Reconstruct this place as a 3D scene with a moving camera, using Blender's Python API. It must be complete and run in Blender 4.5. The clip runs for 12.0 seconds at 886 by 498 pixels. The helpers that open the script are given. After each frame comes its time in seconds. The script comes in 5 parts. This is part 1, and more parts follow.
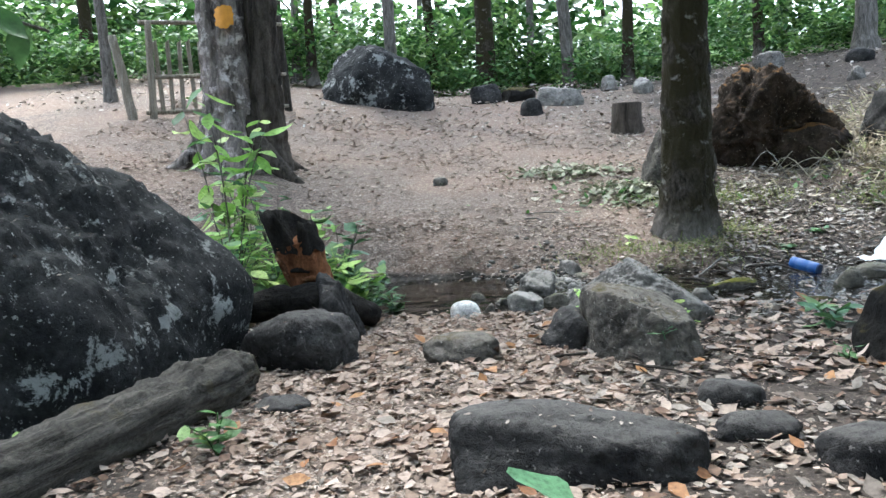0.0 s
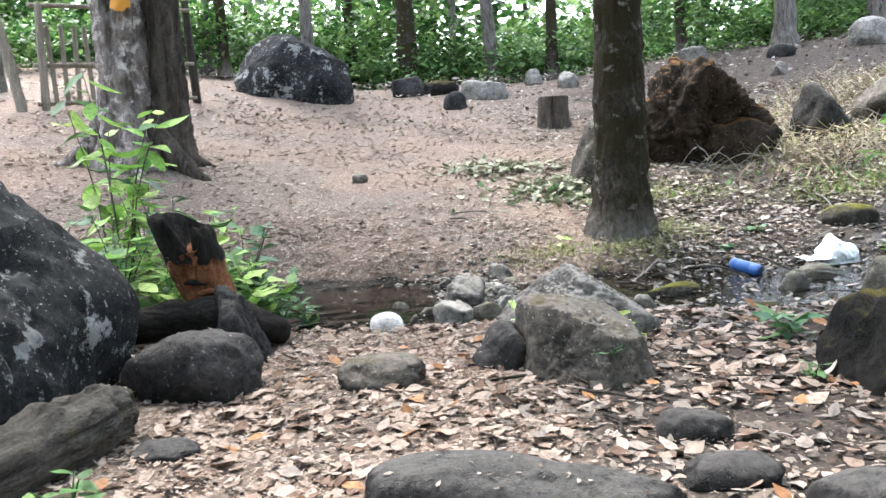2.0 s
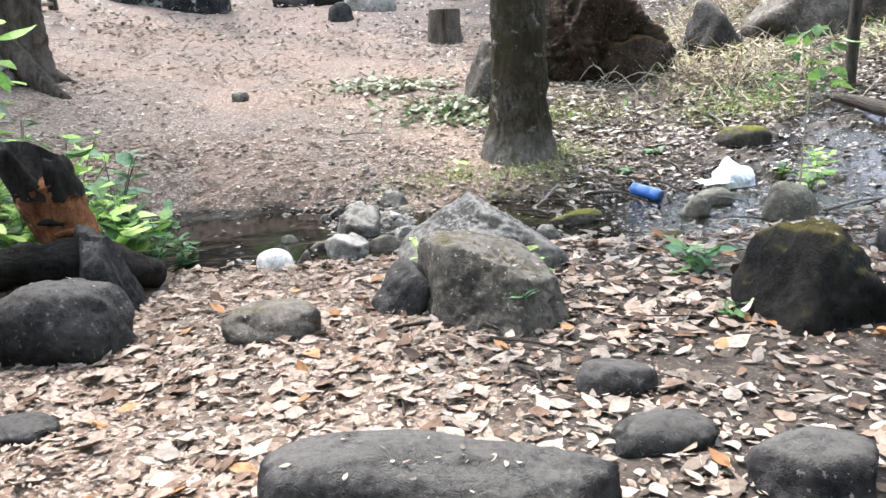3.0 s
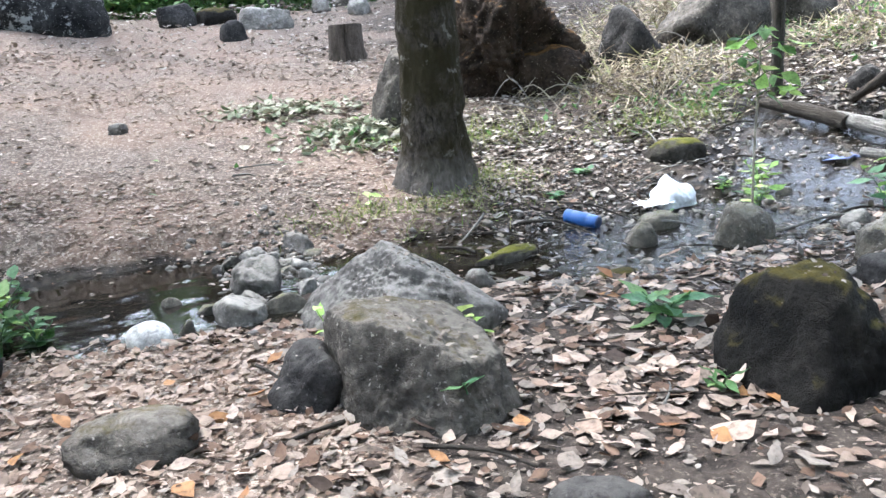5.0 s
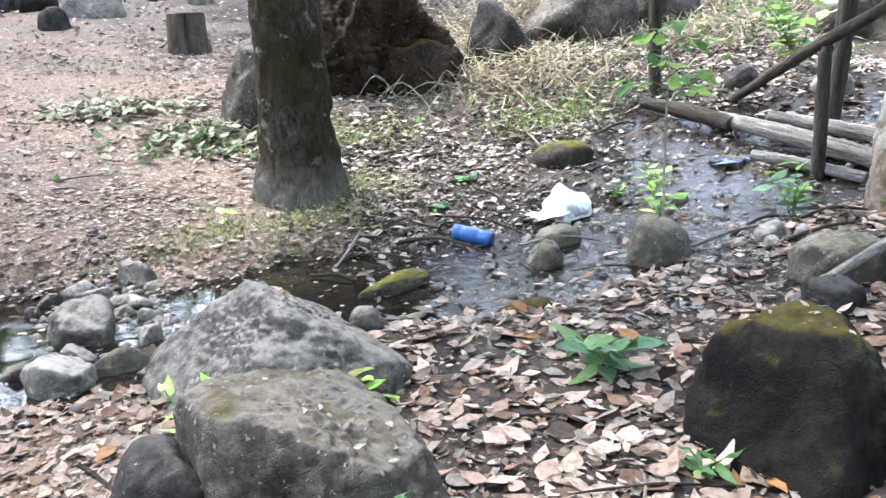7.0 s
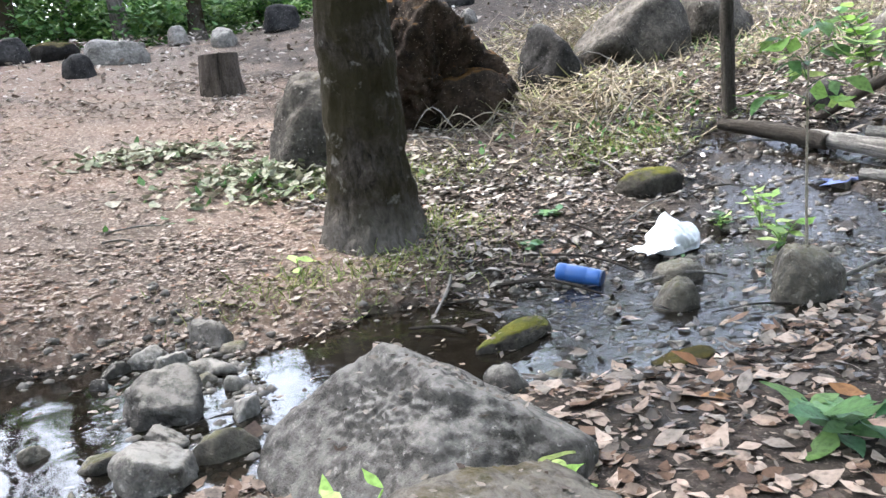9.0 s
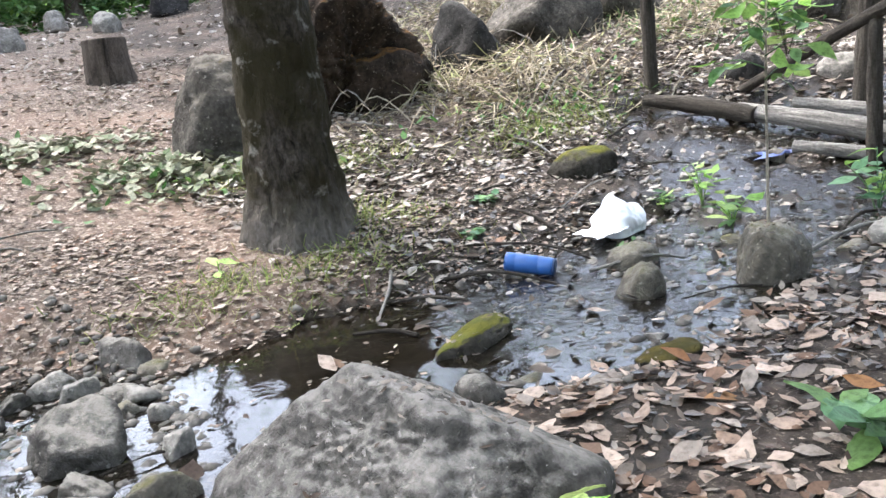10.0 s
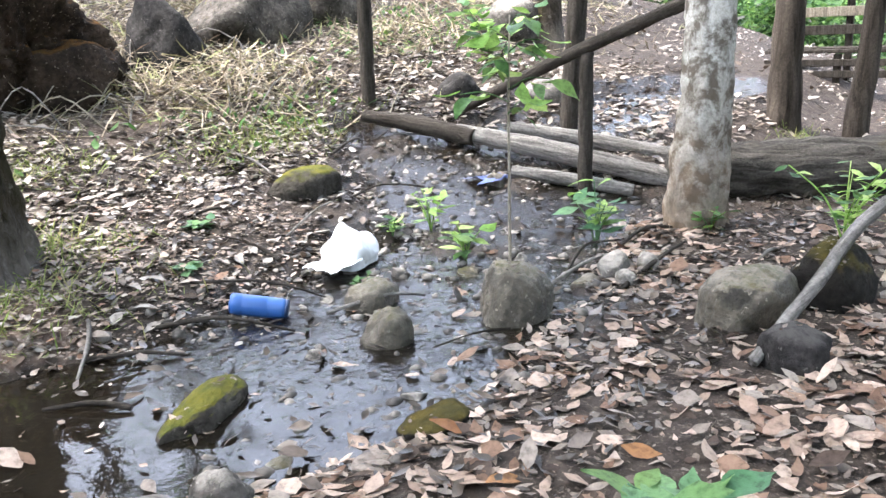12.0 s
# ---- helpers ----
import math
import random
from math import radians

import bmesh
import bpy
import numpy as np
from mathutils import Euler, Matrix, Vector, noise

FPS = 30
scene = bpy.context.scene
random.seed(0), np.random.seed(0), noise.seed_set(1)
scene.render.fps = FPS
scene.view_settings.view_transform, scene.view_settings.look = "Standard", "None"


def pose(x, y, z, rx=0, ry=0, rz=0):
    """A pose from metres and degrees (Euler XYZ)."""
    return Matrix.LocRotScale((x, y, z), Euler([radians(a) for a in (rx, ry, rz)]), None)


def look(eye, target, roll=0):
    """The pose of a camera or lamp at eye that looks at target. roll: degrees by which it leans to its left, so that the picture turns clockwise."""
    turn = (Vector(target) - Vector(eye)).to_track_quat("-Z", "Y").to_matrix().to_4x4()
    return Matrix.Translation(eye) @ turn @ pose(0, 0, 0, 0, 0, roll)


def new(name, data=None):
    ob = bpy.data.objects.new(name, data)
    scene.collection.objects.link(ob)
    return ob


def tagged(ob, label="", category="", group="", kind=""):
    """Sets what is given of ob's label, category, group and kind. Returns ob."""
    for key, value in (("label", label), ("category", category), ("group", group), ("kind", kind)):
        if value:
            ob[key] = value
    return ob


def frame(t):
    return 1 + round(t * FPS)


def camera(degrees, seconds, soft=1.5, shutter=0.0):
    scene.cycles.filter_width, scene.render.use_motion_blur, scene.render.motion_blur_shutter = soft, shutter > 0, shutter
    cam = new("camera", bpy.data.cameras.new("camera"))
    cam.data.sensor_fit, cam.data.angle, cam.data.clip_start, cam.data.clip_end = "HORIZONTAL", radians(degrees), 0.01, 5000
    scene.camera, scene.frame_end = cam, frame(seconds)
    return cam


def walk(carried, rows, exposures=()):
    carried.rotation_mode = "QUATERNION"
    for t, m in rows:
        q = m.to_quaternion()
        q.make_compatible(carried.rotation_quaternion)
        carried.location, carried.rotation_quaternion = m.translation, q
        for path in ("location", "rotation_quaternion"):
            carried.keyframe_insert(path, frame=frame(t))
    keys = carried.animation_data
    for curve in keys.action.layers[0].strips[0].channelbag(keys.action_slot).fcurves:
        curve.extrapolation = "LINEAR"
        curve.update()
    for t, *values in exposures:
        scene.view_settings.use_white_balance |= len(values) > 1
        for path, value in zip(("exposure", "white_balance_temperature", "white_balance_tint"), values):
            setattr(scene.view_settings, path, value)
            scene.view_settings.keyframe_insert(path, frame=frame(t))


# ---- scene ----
cam = camera(55.1, 12.0)

PATH = [
    (0, (0.285, 0.405, 1.354), (0.187, 2.389, 1.118), -3.4),
    (0.5, (0.194, 0.57, 1.345), (0.232, 2.555, 1.101), -2.9),
    (1, (0.151, 0.701, 1.346), (0.215, 2.684, 1.096), -3.4),
    (1.5, (0.243, 0.892, 1.334), (0.293, 2.877, 1.089), -3.6),
    (2, (0.29, 1.12, 1.339), (0.372, 3.102, 1.083), -3.3),
    (2.5, (0.251, 1.369, 1.361), (0.473, 3.314, 0.954), -2.7),
    (4.5, (0.437, 2.254, 1.394), (0.911, 4.128, 0.879), -4.2),
    (5, (0.477, 2.547, 1.39), (1.004, 4.425, 0.945), -4.7),
    (5.5, (0.498, 2.821, 1.387), (1.021, 4.708, 0.979), -3.7),
    (6, (0.528, 3.079, 1.419), (1.239, 4.896, 0.98), -3.4),
    (6.5, (0.605, 3.302, 1.421), (1.501, 5.023, 0.937), -3.5),
    (7, (0.614, 3.49, 1.37), (1.463, 5.237, 0.894), -3.9),
    (9, (0.366, 4.337, 1.308), (1.216, 6.106, 0.92), -6.3),
    (9.5, (0.313, 4.546, 1.315), (1.279, 6.243, 0.883), -7.6),
    (10, (0.37, 4.858, 1.285), (1.417, 6.503, 0.837), -7.5),
    (10.5, (0.366, 5.089, 1.324), (1.635, 6.557, 0.839), -5.7),
    (11, (0.405, 5.249, 1.325), (1.804, 6.582, 0.809), -5.1),
    (11.5, (0.569, 5.393, 1.339), (2.012, 6.682, 0.831), -3.7),
    (12, (0.583, 5.383, 1.393), (2.136, 6.534, 0.878), -2.8),
]
walk(cam, [(t, look(eye, target, roll)) for t, eye, target, roll in PATH], [(0.0, 2.9, 5750, 4), (0.5, 3.15, 5900, 6), (1.5, 3.15, 6000, 8), (2.5, 3.6, 6200, 10), (4.5, 3.5, 5800, 9), (5.5, 3.35, 5850, 10), (7.0, 3.55, 5900, 11), (9.0, 3.2, 6100, 11), (9.5, 3.4, 6150, 11), (10.0, 3.25, 6150, 11), (11.0, 3.45, 6250, 12), (12.0, 3.5, 6200, 13)])


# ---- light ----
world = bpy.data.worlds.new("sky")
scene.world = world
world.use_nodes = True
sky = world.node_tree.nodes.new("ShaderNodeTexSky")
sky.sky_type = "NISHITA"
sky.sun_disc = False
sky.sun_elevation = radians(60)
sky.sun_rotation = radians(-25)
sky.dust_density = 4.0
haze = world.node_tree.nodes.new("ShaderNodeHueSaturation")
haze.inputs["Saturation"].default_value = 0.6
world.node_tree.links.new(sky.outputs[0], haze.inputs["Color"])
world.node_tree.links.new(haze.outputs[0], world.node_tree.nodes["Background"].inputs[0])
world.node_tree.nodes["Background"].inputs[1].default_value = 0.15
sun = new("sun", bpy.data.lights.new("sun", "SUN"))
sun.data.energy = 1.0
sun.data.angle = radians(25)
sun.data.color = (1.0, 0.97, 0.92)
sun.matrix_world = look((0, 0, 0), (math.cos(radians(60)) * math.sin(radians(25)), -math.cos(radians(60)) * math.cos(radians(25)), -math.sin(radians(60))))


# ---- materials ----
def material(name, rough=0.85, spec=0.12):
    m = bpy.data.materials.new(name)
    m.use_nodes = True
    b = m.node_tree.nodes["Principled BSDF"]
    b.inputs["Roughness"].default_value = rough
    b.inputs["Specular IOR Level"].default_value = spec
    return m, m.node_tree, b


def node(nt, kind, **values):
    n = nt.nodes.new(kind)
    for key, v in values.items():
        n.inputs[key.replace("_", " ")].default_value = v
    return n


def coords(nt, scale=(1, 1, 1), world_space=False):
    if world_space:
        src = nt.nodes.new("ShaderNodeNewGeometry").outputs["Position"]
    else:
        src = nt.nodes.new("ShaderNodeTexCoord").outputs["Object"]
    mp = nt.nodes.new("ShaderNodeMapping")
    mp.inputs["Scale"].default_value = scale
    nt.links.new(src, mp.inputs[0])
    return mp.outputs[0]


def noise_of(nt, vec, scale, detail=6, rough=0.6, distortion=0.0):
    n = node(nt, "ShaderNodeTexNoise", Scale=scale, Detail=detail, Roughness=rough, Distortion=distortion)
    nt.links.new(vec, n.inputs["Vector"])
    return n.outputs["Fac"]


def ramp(nt, fac, stops):
    r = nt.nodes.new("ShaderNodeValToRGB")
    e = r.color_ramp.elements
    while len(e) < len(stops):
        e.new(0.5)
    for k, (p, c) in enumerate(stops):
        e[k].position = p
        e[k].color = (*c, 1) if len(c) == 3 else c
    nt.links.new(fac, r.inputs[0])
    return r.outputs[0]


def grey(v):
    return (v, v, v)


def mix(nt, fac, a, b, mode="MIX"):
    n = nt.nodes.new("ShaderNodeMix")
    n.data_type, n.blend_type = "RGBA", mode
    if isinstance(fac, float):
        n.inputs[0].default_value = fac
    else:
        nt.links.new(fac, n.inputs[0])
    for s, v in ((6, a), (7, b)):
        if isinstance(v, tuple):
            n.inputs[s].default_value = (*v, 1)
        else:
            nt.links.new(v, n.inputs[s])
    return n.outputs[2]


def bump(nt, bsdf, height, strength=0.5, distance=0.02):
    n = node(nt, "ShaderNodeBump", Strength=strength, Distance=distance)
    nt.links.new(height, n.inputs["Height"])
    nt.links.new(n.outputs[0], bsdf.inputs["Normal"])
    return n


def upward(nt, low, high):
    """Where the surface faces up, from low to high."""
    g = nt.nodes.new("ShaderNodeNewGeometry")
    s = nt.nodes.new("ShaderNodeSeparateXYZ")
    nt.links.new(g.outputs["Normal"], s.inputs[0])
    return ramp(nt, s.outputs[2], [(low, grey(0)), (high, grey(1))])


def times(nt, a, b, op="MULTIPLY"):
    n = nt.nodes.new("ShaderNodeMath")
    n.operation = op
    for s, v in ((0, a), (1, b)):
        if isinstance(v, (int, float)):
            n.inputs[s].default_value = v
        else:
            nt.links.new(v, n.inputs[s])
    return n.outputs[0]


def rock_material(name, dark, light, lichen=None, lichen_at=0.6, moss=None, moss_at=0.5, rough=0.9, spec=0.1, dust_light=None):
    m, nt, b = material(name, rough, spec)
    v = coords(nt, world_space=True)
    big = noise_of(nt, v, 2.3, 8, 0.68, 0.15)
    fine = noise_of(nt, v, 26, 8, 0.7)
    col = mix(nt, ramp(nt, big, [(0.35, grey(0)), (0.68, grey(1))]), dark, light)
    speck = ramp(nt, fine, [(0.32, grey(0.5)), (0.5, grey(0.97)), (0.7, grey(1.45))])
    col = mix(nt, 1.0, col, speck, "MULTIPLY")
    col = mix(nt, 1.0, col, ramp(nt, noise_of(nt, v, 8.5, 6, 0.7, 0.4), [(0.36, grey(0.7)), (0.52, grey(1.0)), (0.66, grey(1.25))]), "MULTIPLY")
    if lichen:
        a = noise_of(nt, v, 3.6, 10, 0.74, 0.2)
        f = ramp(nt, a, [(lichen_at - 0.012, grey(0)), (lichen_at + 0.025, grey(0.75))])
        spots = ramp(nt, noise_of(nt, v, 34, 4, 0.6), [(0.64, grey(0)), (0.67, grey(1))])
        col = mix(nt, f, col, lichen)
        col = mix(nt, times(nt, spots, 0.75), col, lichen)
    # Paler upward faces: dust and leaf crumbs, with overhead light put into the colour.
    if dust_light:
        f = ramp(nt, times(nt, upward(nt, 0.2, 0.95), noise_of(nt, v, 17, 7, 0.75)), [(0.3, grey(0)), (0.52, grey(0.9))])
        col = mix(nt, f, col, dust_light)
    if moss:
        a = noise_of(nt, v, 5.5, 8, 0.7)
        f = ramp(nt, times(nt, upward(nt, 0.1, 0.95), a), [(moss_at - 0.16, grey(0)), (moss_at, grey(1))])
        green = mix(nt, ramp(nt, noise_of(nt, v, 14, 5), [(0.35, grey(0)), (0.65, grey(1))]), moss, (moss[0] * 1.9, moss[1] * 1.6, moss[2] * 1.2))
        col = mix(nt, f, col, green)
    nt.links.new(col, b.inputs["Base Color"])
    h = times(nt, times(nt, big, 1.2), fine, "ADD")
    crack = node(nt, "ShaderNodeTexVoronoi", Scale=5.0)
    crack.feature = "DISTANCE_TO_EDGE"
    bent = nt.nodes.new("ShaderNodeVectorMath")
    bent.operation = "ADD"
    nt.links.new(v, bent.inputs[0])
    wob = node(nt, "ShaderNodeTexNoise", Scale=6.0, Detail=5.0)
    nt.links.new(v, wob.inputs["Vector"])
    nt.links.new(wob.outputs["Color"], bent.inputs[1])
    nt.links.new(bent.outputs[0], crack.inputs["Vector"])
    h = times(nt, h, times(nt, ramp(nt, crack.outputs["Distance"], [(0.0, grey(0)), (0.05, grey(1))]), 0.35), "ADD")
    grit = noise_of(nt, v, 90, 4, 0.7)
    h = times(nt, h, times(nt, grit, 0.35), "ADD")
    bump(nt, b, h, 0.6, 0.04)
    return m


def bark_material(name, dark, light, patch=None, patch_at=0.6, low=None, moss=None, moss_at=0.5, stretch=0.25, scale=14, relief=0.9):
    m, nt, b = material(name, 0.92, 0.1)
    v = coords(nt, (1, 1, stretch))
    rid = noise_of(nt, v, scale, 9, 0.68, 0.6)
    v2 = coords(nt)
    col = mix(nt, ramp(nt, rid, [(0.33, grey(0)), (0.66, grey(1))]), dark, light)
    fine = noise_of(nt, v2, 45, 5, 0.7)
    col = mix(nt, 1.0, col, ramp(nt, fine, [(0.3, grey(0.6)), (0.7, grey(1.25))]), "MULTIPLY")
    if moss:
        f = ramp(nt, noise_of(nt, v2, 2.1, 6, 0.65, 0.5), [(moss_at - 0.07, grey(0)), (moss_at + 0.07, grey(0.9))])
        col = mix(nt, f, col, moss)
    if patch:
        f = ramp(nt, noise_of(nt, v2, 5.5, 9, 0.68, 0.25), [(patch_at - 0.05, grey(0)), (patch_at + 0.05, grey(0.9))])
        col = mix(nt, f, col, patch)
    if low:
        s = nt.nodes.new("ShaderNodeSeparateXYZ")
        nt.links.new(v2, s.inputs[0])
        up = times(nt, times(nt, s.outputs[2], low[1], "DIVIDE"), times(nt, noise_of(nt, v2, 3.0, 7, 0.7), 1.2), "ADD")
        f = ramp(nt, times(nt, up, 0.5), [(0.3, grey(0.8)), (0.8, grey(0))])
        stain = mix(nt, ramp(nt, rid, [(0.35, grey(0)), (0.65, grey(1))]), tuple(c * 0.45 for c in low[0]), low[0])
        col = mix(nt, f, col, stain)
    nt.links.new(col, b.inputs["Base Color"])
    bump(nt, b, times(nt, rid, times(nt, fine, 0.3), "ADD"), relief, 0.04)
    return m


def leaf_material(name, stops, rough=0.6, through_light=0.0, spec=0.15, scale=34):
    """Leaves, each of its own colour; stops: colours over the random value of a leaf."""
    m, nt, b = material(name, rough, spec)
    g = nt.nodes.new("ShaderNodeNewGeometry")
    o = nt.nodes.new("ShaderNodeObjectInfo")
    r = times(nt, times(nt, g.outputs["Random Per Island"], o.outputs["Random"], "ADD"), 1.0, "FRACT")
    col = ramp(nt, r, stops)
    v = coords(nt, world_space=True)
    n = noise_of(nt, v, scale, 5, 0.65)
    col = mix(nt, 1.0, col, ramp(nt, n, [(0.28, grey(0.4)), (0.48, grey(0.95)), (0.72, grey(1.25))]), "MULTIPLY")
    nt.links.new(col, b.inputs["Base Color"])
    bump(nt, b, n, 0.35, 0.01)
    if through_light:
        t = nt.nodes.new("ShaderNodeBsdfTranslucent")
        nt.links.new(col, t.inputs[0])
        s = nt.nodes.new("ShaderNodeMixShader")
        s.inputs[0].default_value = through_light
        nt.links.new(b.outputs[0], s.inputs[1])
        nt.links.new(t.outputs[0], s.inputs[2])
        nt.links.new(s.outputs[0], nt.nodes["Material Output"].inputs[0])
    return m


BOULDER = rock_material("boulder_stone", (0.009, 0.009, 0.0095), (0.042, 0.041, 0.039), (0.3, 0.3, 0.28), 0.575, dust_light=(0.05, 0.049, 0.046))
ROCK = rock_material("grey_stone", (0.04, 0.036, 0.031), (0.17, 0.155, 0.136), (0.34, 0.32, 0.28), 0.64, dust_light=(0.28, 0.255, 0.22))
DARKROCK = rock_material("dark_stone", (0.013, 0.012, 0.012), (0.055, 0.051, 0.047), (0.14, 0.13, 0.12), 0.7, dust_light=(0.075, 0.07, 0.064))
PALEROCK = rock_material("pale_stone", (0.1, 0.092, 0.08), (0.27, 0.25, 0.22), (0.42, 0.39, 0.35), 0.64, dust_light=(0.36, 0.33, 0.29))
WHITEROCK = rock_material("white_stone", (0.5, 0.48, 0.44), (0.74, 0.72, 0.68))
MOSSROCK = rock_material("mossy_stone", (0.006, 0.0055, 0.005), (0.026, 0.023, 0.019), moss=(0.038, 0.035, 0.011), moss_at=0.46)
MOSSBRIGHT = rock_material("bright_mossy_stone", (0.025, 0.022, 0.018), (0.09, 0.08, 0.065), moss=(0.07, 0.076, 0.016), moss_at=0.47)
MOSSLITE = rock_material("slightly_mossy_stone", (0.028, 0.025, 0.021), (0.115, 0.102, 0.085), (0.26, 0.24, 0.21), 0.66, moss=(0.045, 0.04, 0.016), moss_at=0.63, dust_light=(0.17, 0.15, 0.126))
WEDGEROCK = rock_material("weathered_grey_stone", (0.045, 0.041, 0.036), (0.17, 0.158, 0.14), (0.3, 0.28, 0.255), 0.68, dust_light=(0.26, 0.24, 0.215))
WETROCK = rock_material("wet_stone", (0.04, 0.036, 0.028), (0.16, 0.142, 0.115), rough=0.45, spec=0.5, moss=(0.05, 0.048, 0.018), moss_at=0.58, dust_light=(0.22, 0.2, 0.16))
EARTH = rock_material("red_earth", (0.01, 0.008, 0.006), (0.06, 0.042, 0.03), (0.22, 0.185, 0.14), 0.66, moss=(0.07, 0.04, 0.014), moss_at=0.5)

BARK = bark_material("brown_bark", (0.009, 0.007, 0.005), (0.09, 0.074, 0.058), patch=(0.22, 0.2, 0.17), patch_at=0.64, moss=(0.026, 0.021, 0.009), moss_at=0.45, stretch=0.5, scale=19, relief=1.0, low=((0.19, 0.168, 0.145), 0.32))
GREYBARK = bark_material("grey_bark", (0.035, 0.03, 0.025), (0.2, 0.18, 0.155))
FLAKYBARK = bark_material("flaky_bark", (0.014, 0.011, 0.009), (0.29, 0.245, 0.215), patch=(0.5, 0.44, 0.4), patch_at=0.58, stretch=0.13, scale=8, relief=1.0)
OLDBARK = bark_material("dark_old_bark", (0.01, 0.008, 0.006), (0.1, 0.082, 0.066), stretch=0.13, scale=9, relief=1.0)
PALEBARK = bark_material("pale_mottled_bark", (0.3, 0.28, 0.24), (0.55, 0.53, 0.48), patch=(0.085, 0.07, 0.052), patch_at=0.52, stretch=0.7, scale=6, relief=0.5, low=((0.16, 0.11, 0.068), 1.15))
DEADWOOD = bark_material("weathered_wood", (0.055, 0.05, 0.044), (0.33, 0.31, 0.28), stretch=0.1, scale=22)
DARKWOOD = bark_material("dark_wet_wood", (0.018, 0.015, 0.012), (0.075, 0.065, 0.054), stretch=0.12, scale=20)
LOGWOOD = bark_material("mossy_log_wood", (0.014, 0.013, 0.011), (0.125, 0.113, 0.096), moss=(0.075, 0.06, 0.02), moss_at=0.62, stretch=0.12, scale=13, relief=1.0)
BROWNROCK = rock_material("brown_stone", (0.03, 0.026, 0.018), (0.14, 0.12, 0.087), (0.28, 0.25, 0.2), 0.68, moss=(0.05, 0.05, 0.016), moss_at=0.57, dust_light=(0.23, 0.2, 0.15), rough=0.6, spec=0.4)
ROTWOOD = bark_material("rotten_red_wood", (0.06, 0.025, 0.012), (0.26, 0.11, 0.05), patch=(0.42, 0.26, 0.15), patch_at=0.62, stretch=0.2, scale=11)
BLACKWOOD = bark_material("black_wood", (0.008, 0.007, 0.006), (0.03, 0.026, 0.022))
FENCEWOOD = bark_material("fence_wood", (0.12, 0.1, 0.075), (0.32, 0.28, 0.22), stretch=0.08, scale=25)

TAN = [(0.0, (0.27, 0.205, 0.16)), (0.22, (0.34, 0.27, 0.22)), (0.42, (0.19, 0.135, 0.1)), (0.6, (0.3, 0.235, 0.188)), (0.8, (0.14, 0.09, 0.062)), (0.95, (0.1, 0.062, 0.042))]
DRYLEAF = leaf_material("dry_leaf", TAN, 0.75, 0.1)
PALELEAF = leaf_material("pale_tan_leaf", [(p, tuple(1.35 * k for k in c)) for p, c in TAN], 0.75, 0.1)
GREYLEAF = leaf_material("grey_leaf", [(0.0, (0.19, 0.158, 0.13)), (0.25, (0.29, 0.25, 0.212)), (0.45, (0.11, 0.085, 0.067)), (0.65, (0.25, 0.215, 0.18)), (0.82, (0.06, 0.043, 0.033))], 0.75, 0.1)
BANKLEAF = leaf_material("bank_leaf", [(0.0, (0.3, 0.265, 0.23)), (0.28, (0.42, 0.385, 0.34)), (0.5, (0.18, 0.145, 0.117)), (0.72, (0.35, 0.31, 0.265)), (0.88, (0.1, 0.075, 0.057))], 0.75, 0.1)
WETLEAF = leaf_material("wet_leaf", [(0.0, (0.02, 0.016, 0.012)), (0.5, (0.06, 0.045, 0.033)), (0.85, (0.12, 0.09, 0.065))], 0.3, 0.0, 0.5)
CRUMBLEAF = leaf_material("crumbled_leaf", [(0.0, (0.25, 0.195, 0.155)), (0.3, (0.32, 0.265, 0.215)), (0.5, (0.12, 0.087, 0.065)), (0.65, (0.26, 0.208, 0.17)), (0.8, (0.42, 0.36, 0.305)), (0.94, (0.22, 0.13, 0.085))], 0.8, 0.0)
PEBBLES = leaf_material("pebbles", [(0.0, (0.07, 0.061, 0.05)), (0.35, (0.13, 0.115, 0.095)), (0.65, (0.04, 0.034, 0.028)), (0.9, (0.22, 0.195, 0.165))], 0.6, 0.0, 0.4)
ORANGELEAF = leaf_material("orange_leaf", [(0.0, (0.24, 0.105, 0.04)), (0.5, (0.3, 0.16, 0.07)), (1.0, (0.16, 0.07, 0.03))], 0.6, 0.1)
GREEN = leaf_material("green_leaf", [(0.0, (0.035, 0.085, 0.024)), (0.4, (0.078, 0.165, 0.045)), (0.7, (0.11, 0.2, 0.08)), (1.0, (0.16, 0.25, 0.055))], 0.45, 0.3)
LIGHTGREEN = leaf_material("light_green_leaf", [(0.0, (0.18, 0.34, 0.06)), (0.5, (0.3, 0.48, 0.12)), (1.0, (0.46, 0.56, 0.2))], 0.45, 0.35)
BLUEGREEN = leaf_material("blue_green_leaf", [(0.0, (0.055, 0.135, 0.062)), (0.5, (0.1, 0.2, 0.1)), (1.0, (0.135, 0.24, 0.09))], 0.4, 0.25)
WOODLEAF = leaf_material("woodland_leaf", [(0.0, (0.018, 0.05, 0.014)), (0.35, (0.045, 0.11, 0.027)), (0.7, (0.105, 0.195, 0.05)), (1.0, (0.18, 0.29, 0.085))], 0.5, 0.4, scale=8)
PALEGREEN = leaf_material("withered_leaf", [(0.0, (0.2, 0.21, 0.135)), (0.35, (0.33, 0.32, 0.24)), (0.6, (0.1, 0.135, 0.065)), (1.0, (0.38, 0.34, 0.27))], 0.7, 0.1)
PALESTEM = bark_material("pale_stem", (0.22, 0.19, 0.14), (0.42, 0.37, 0.29), stretch=0.2, scale=30)
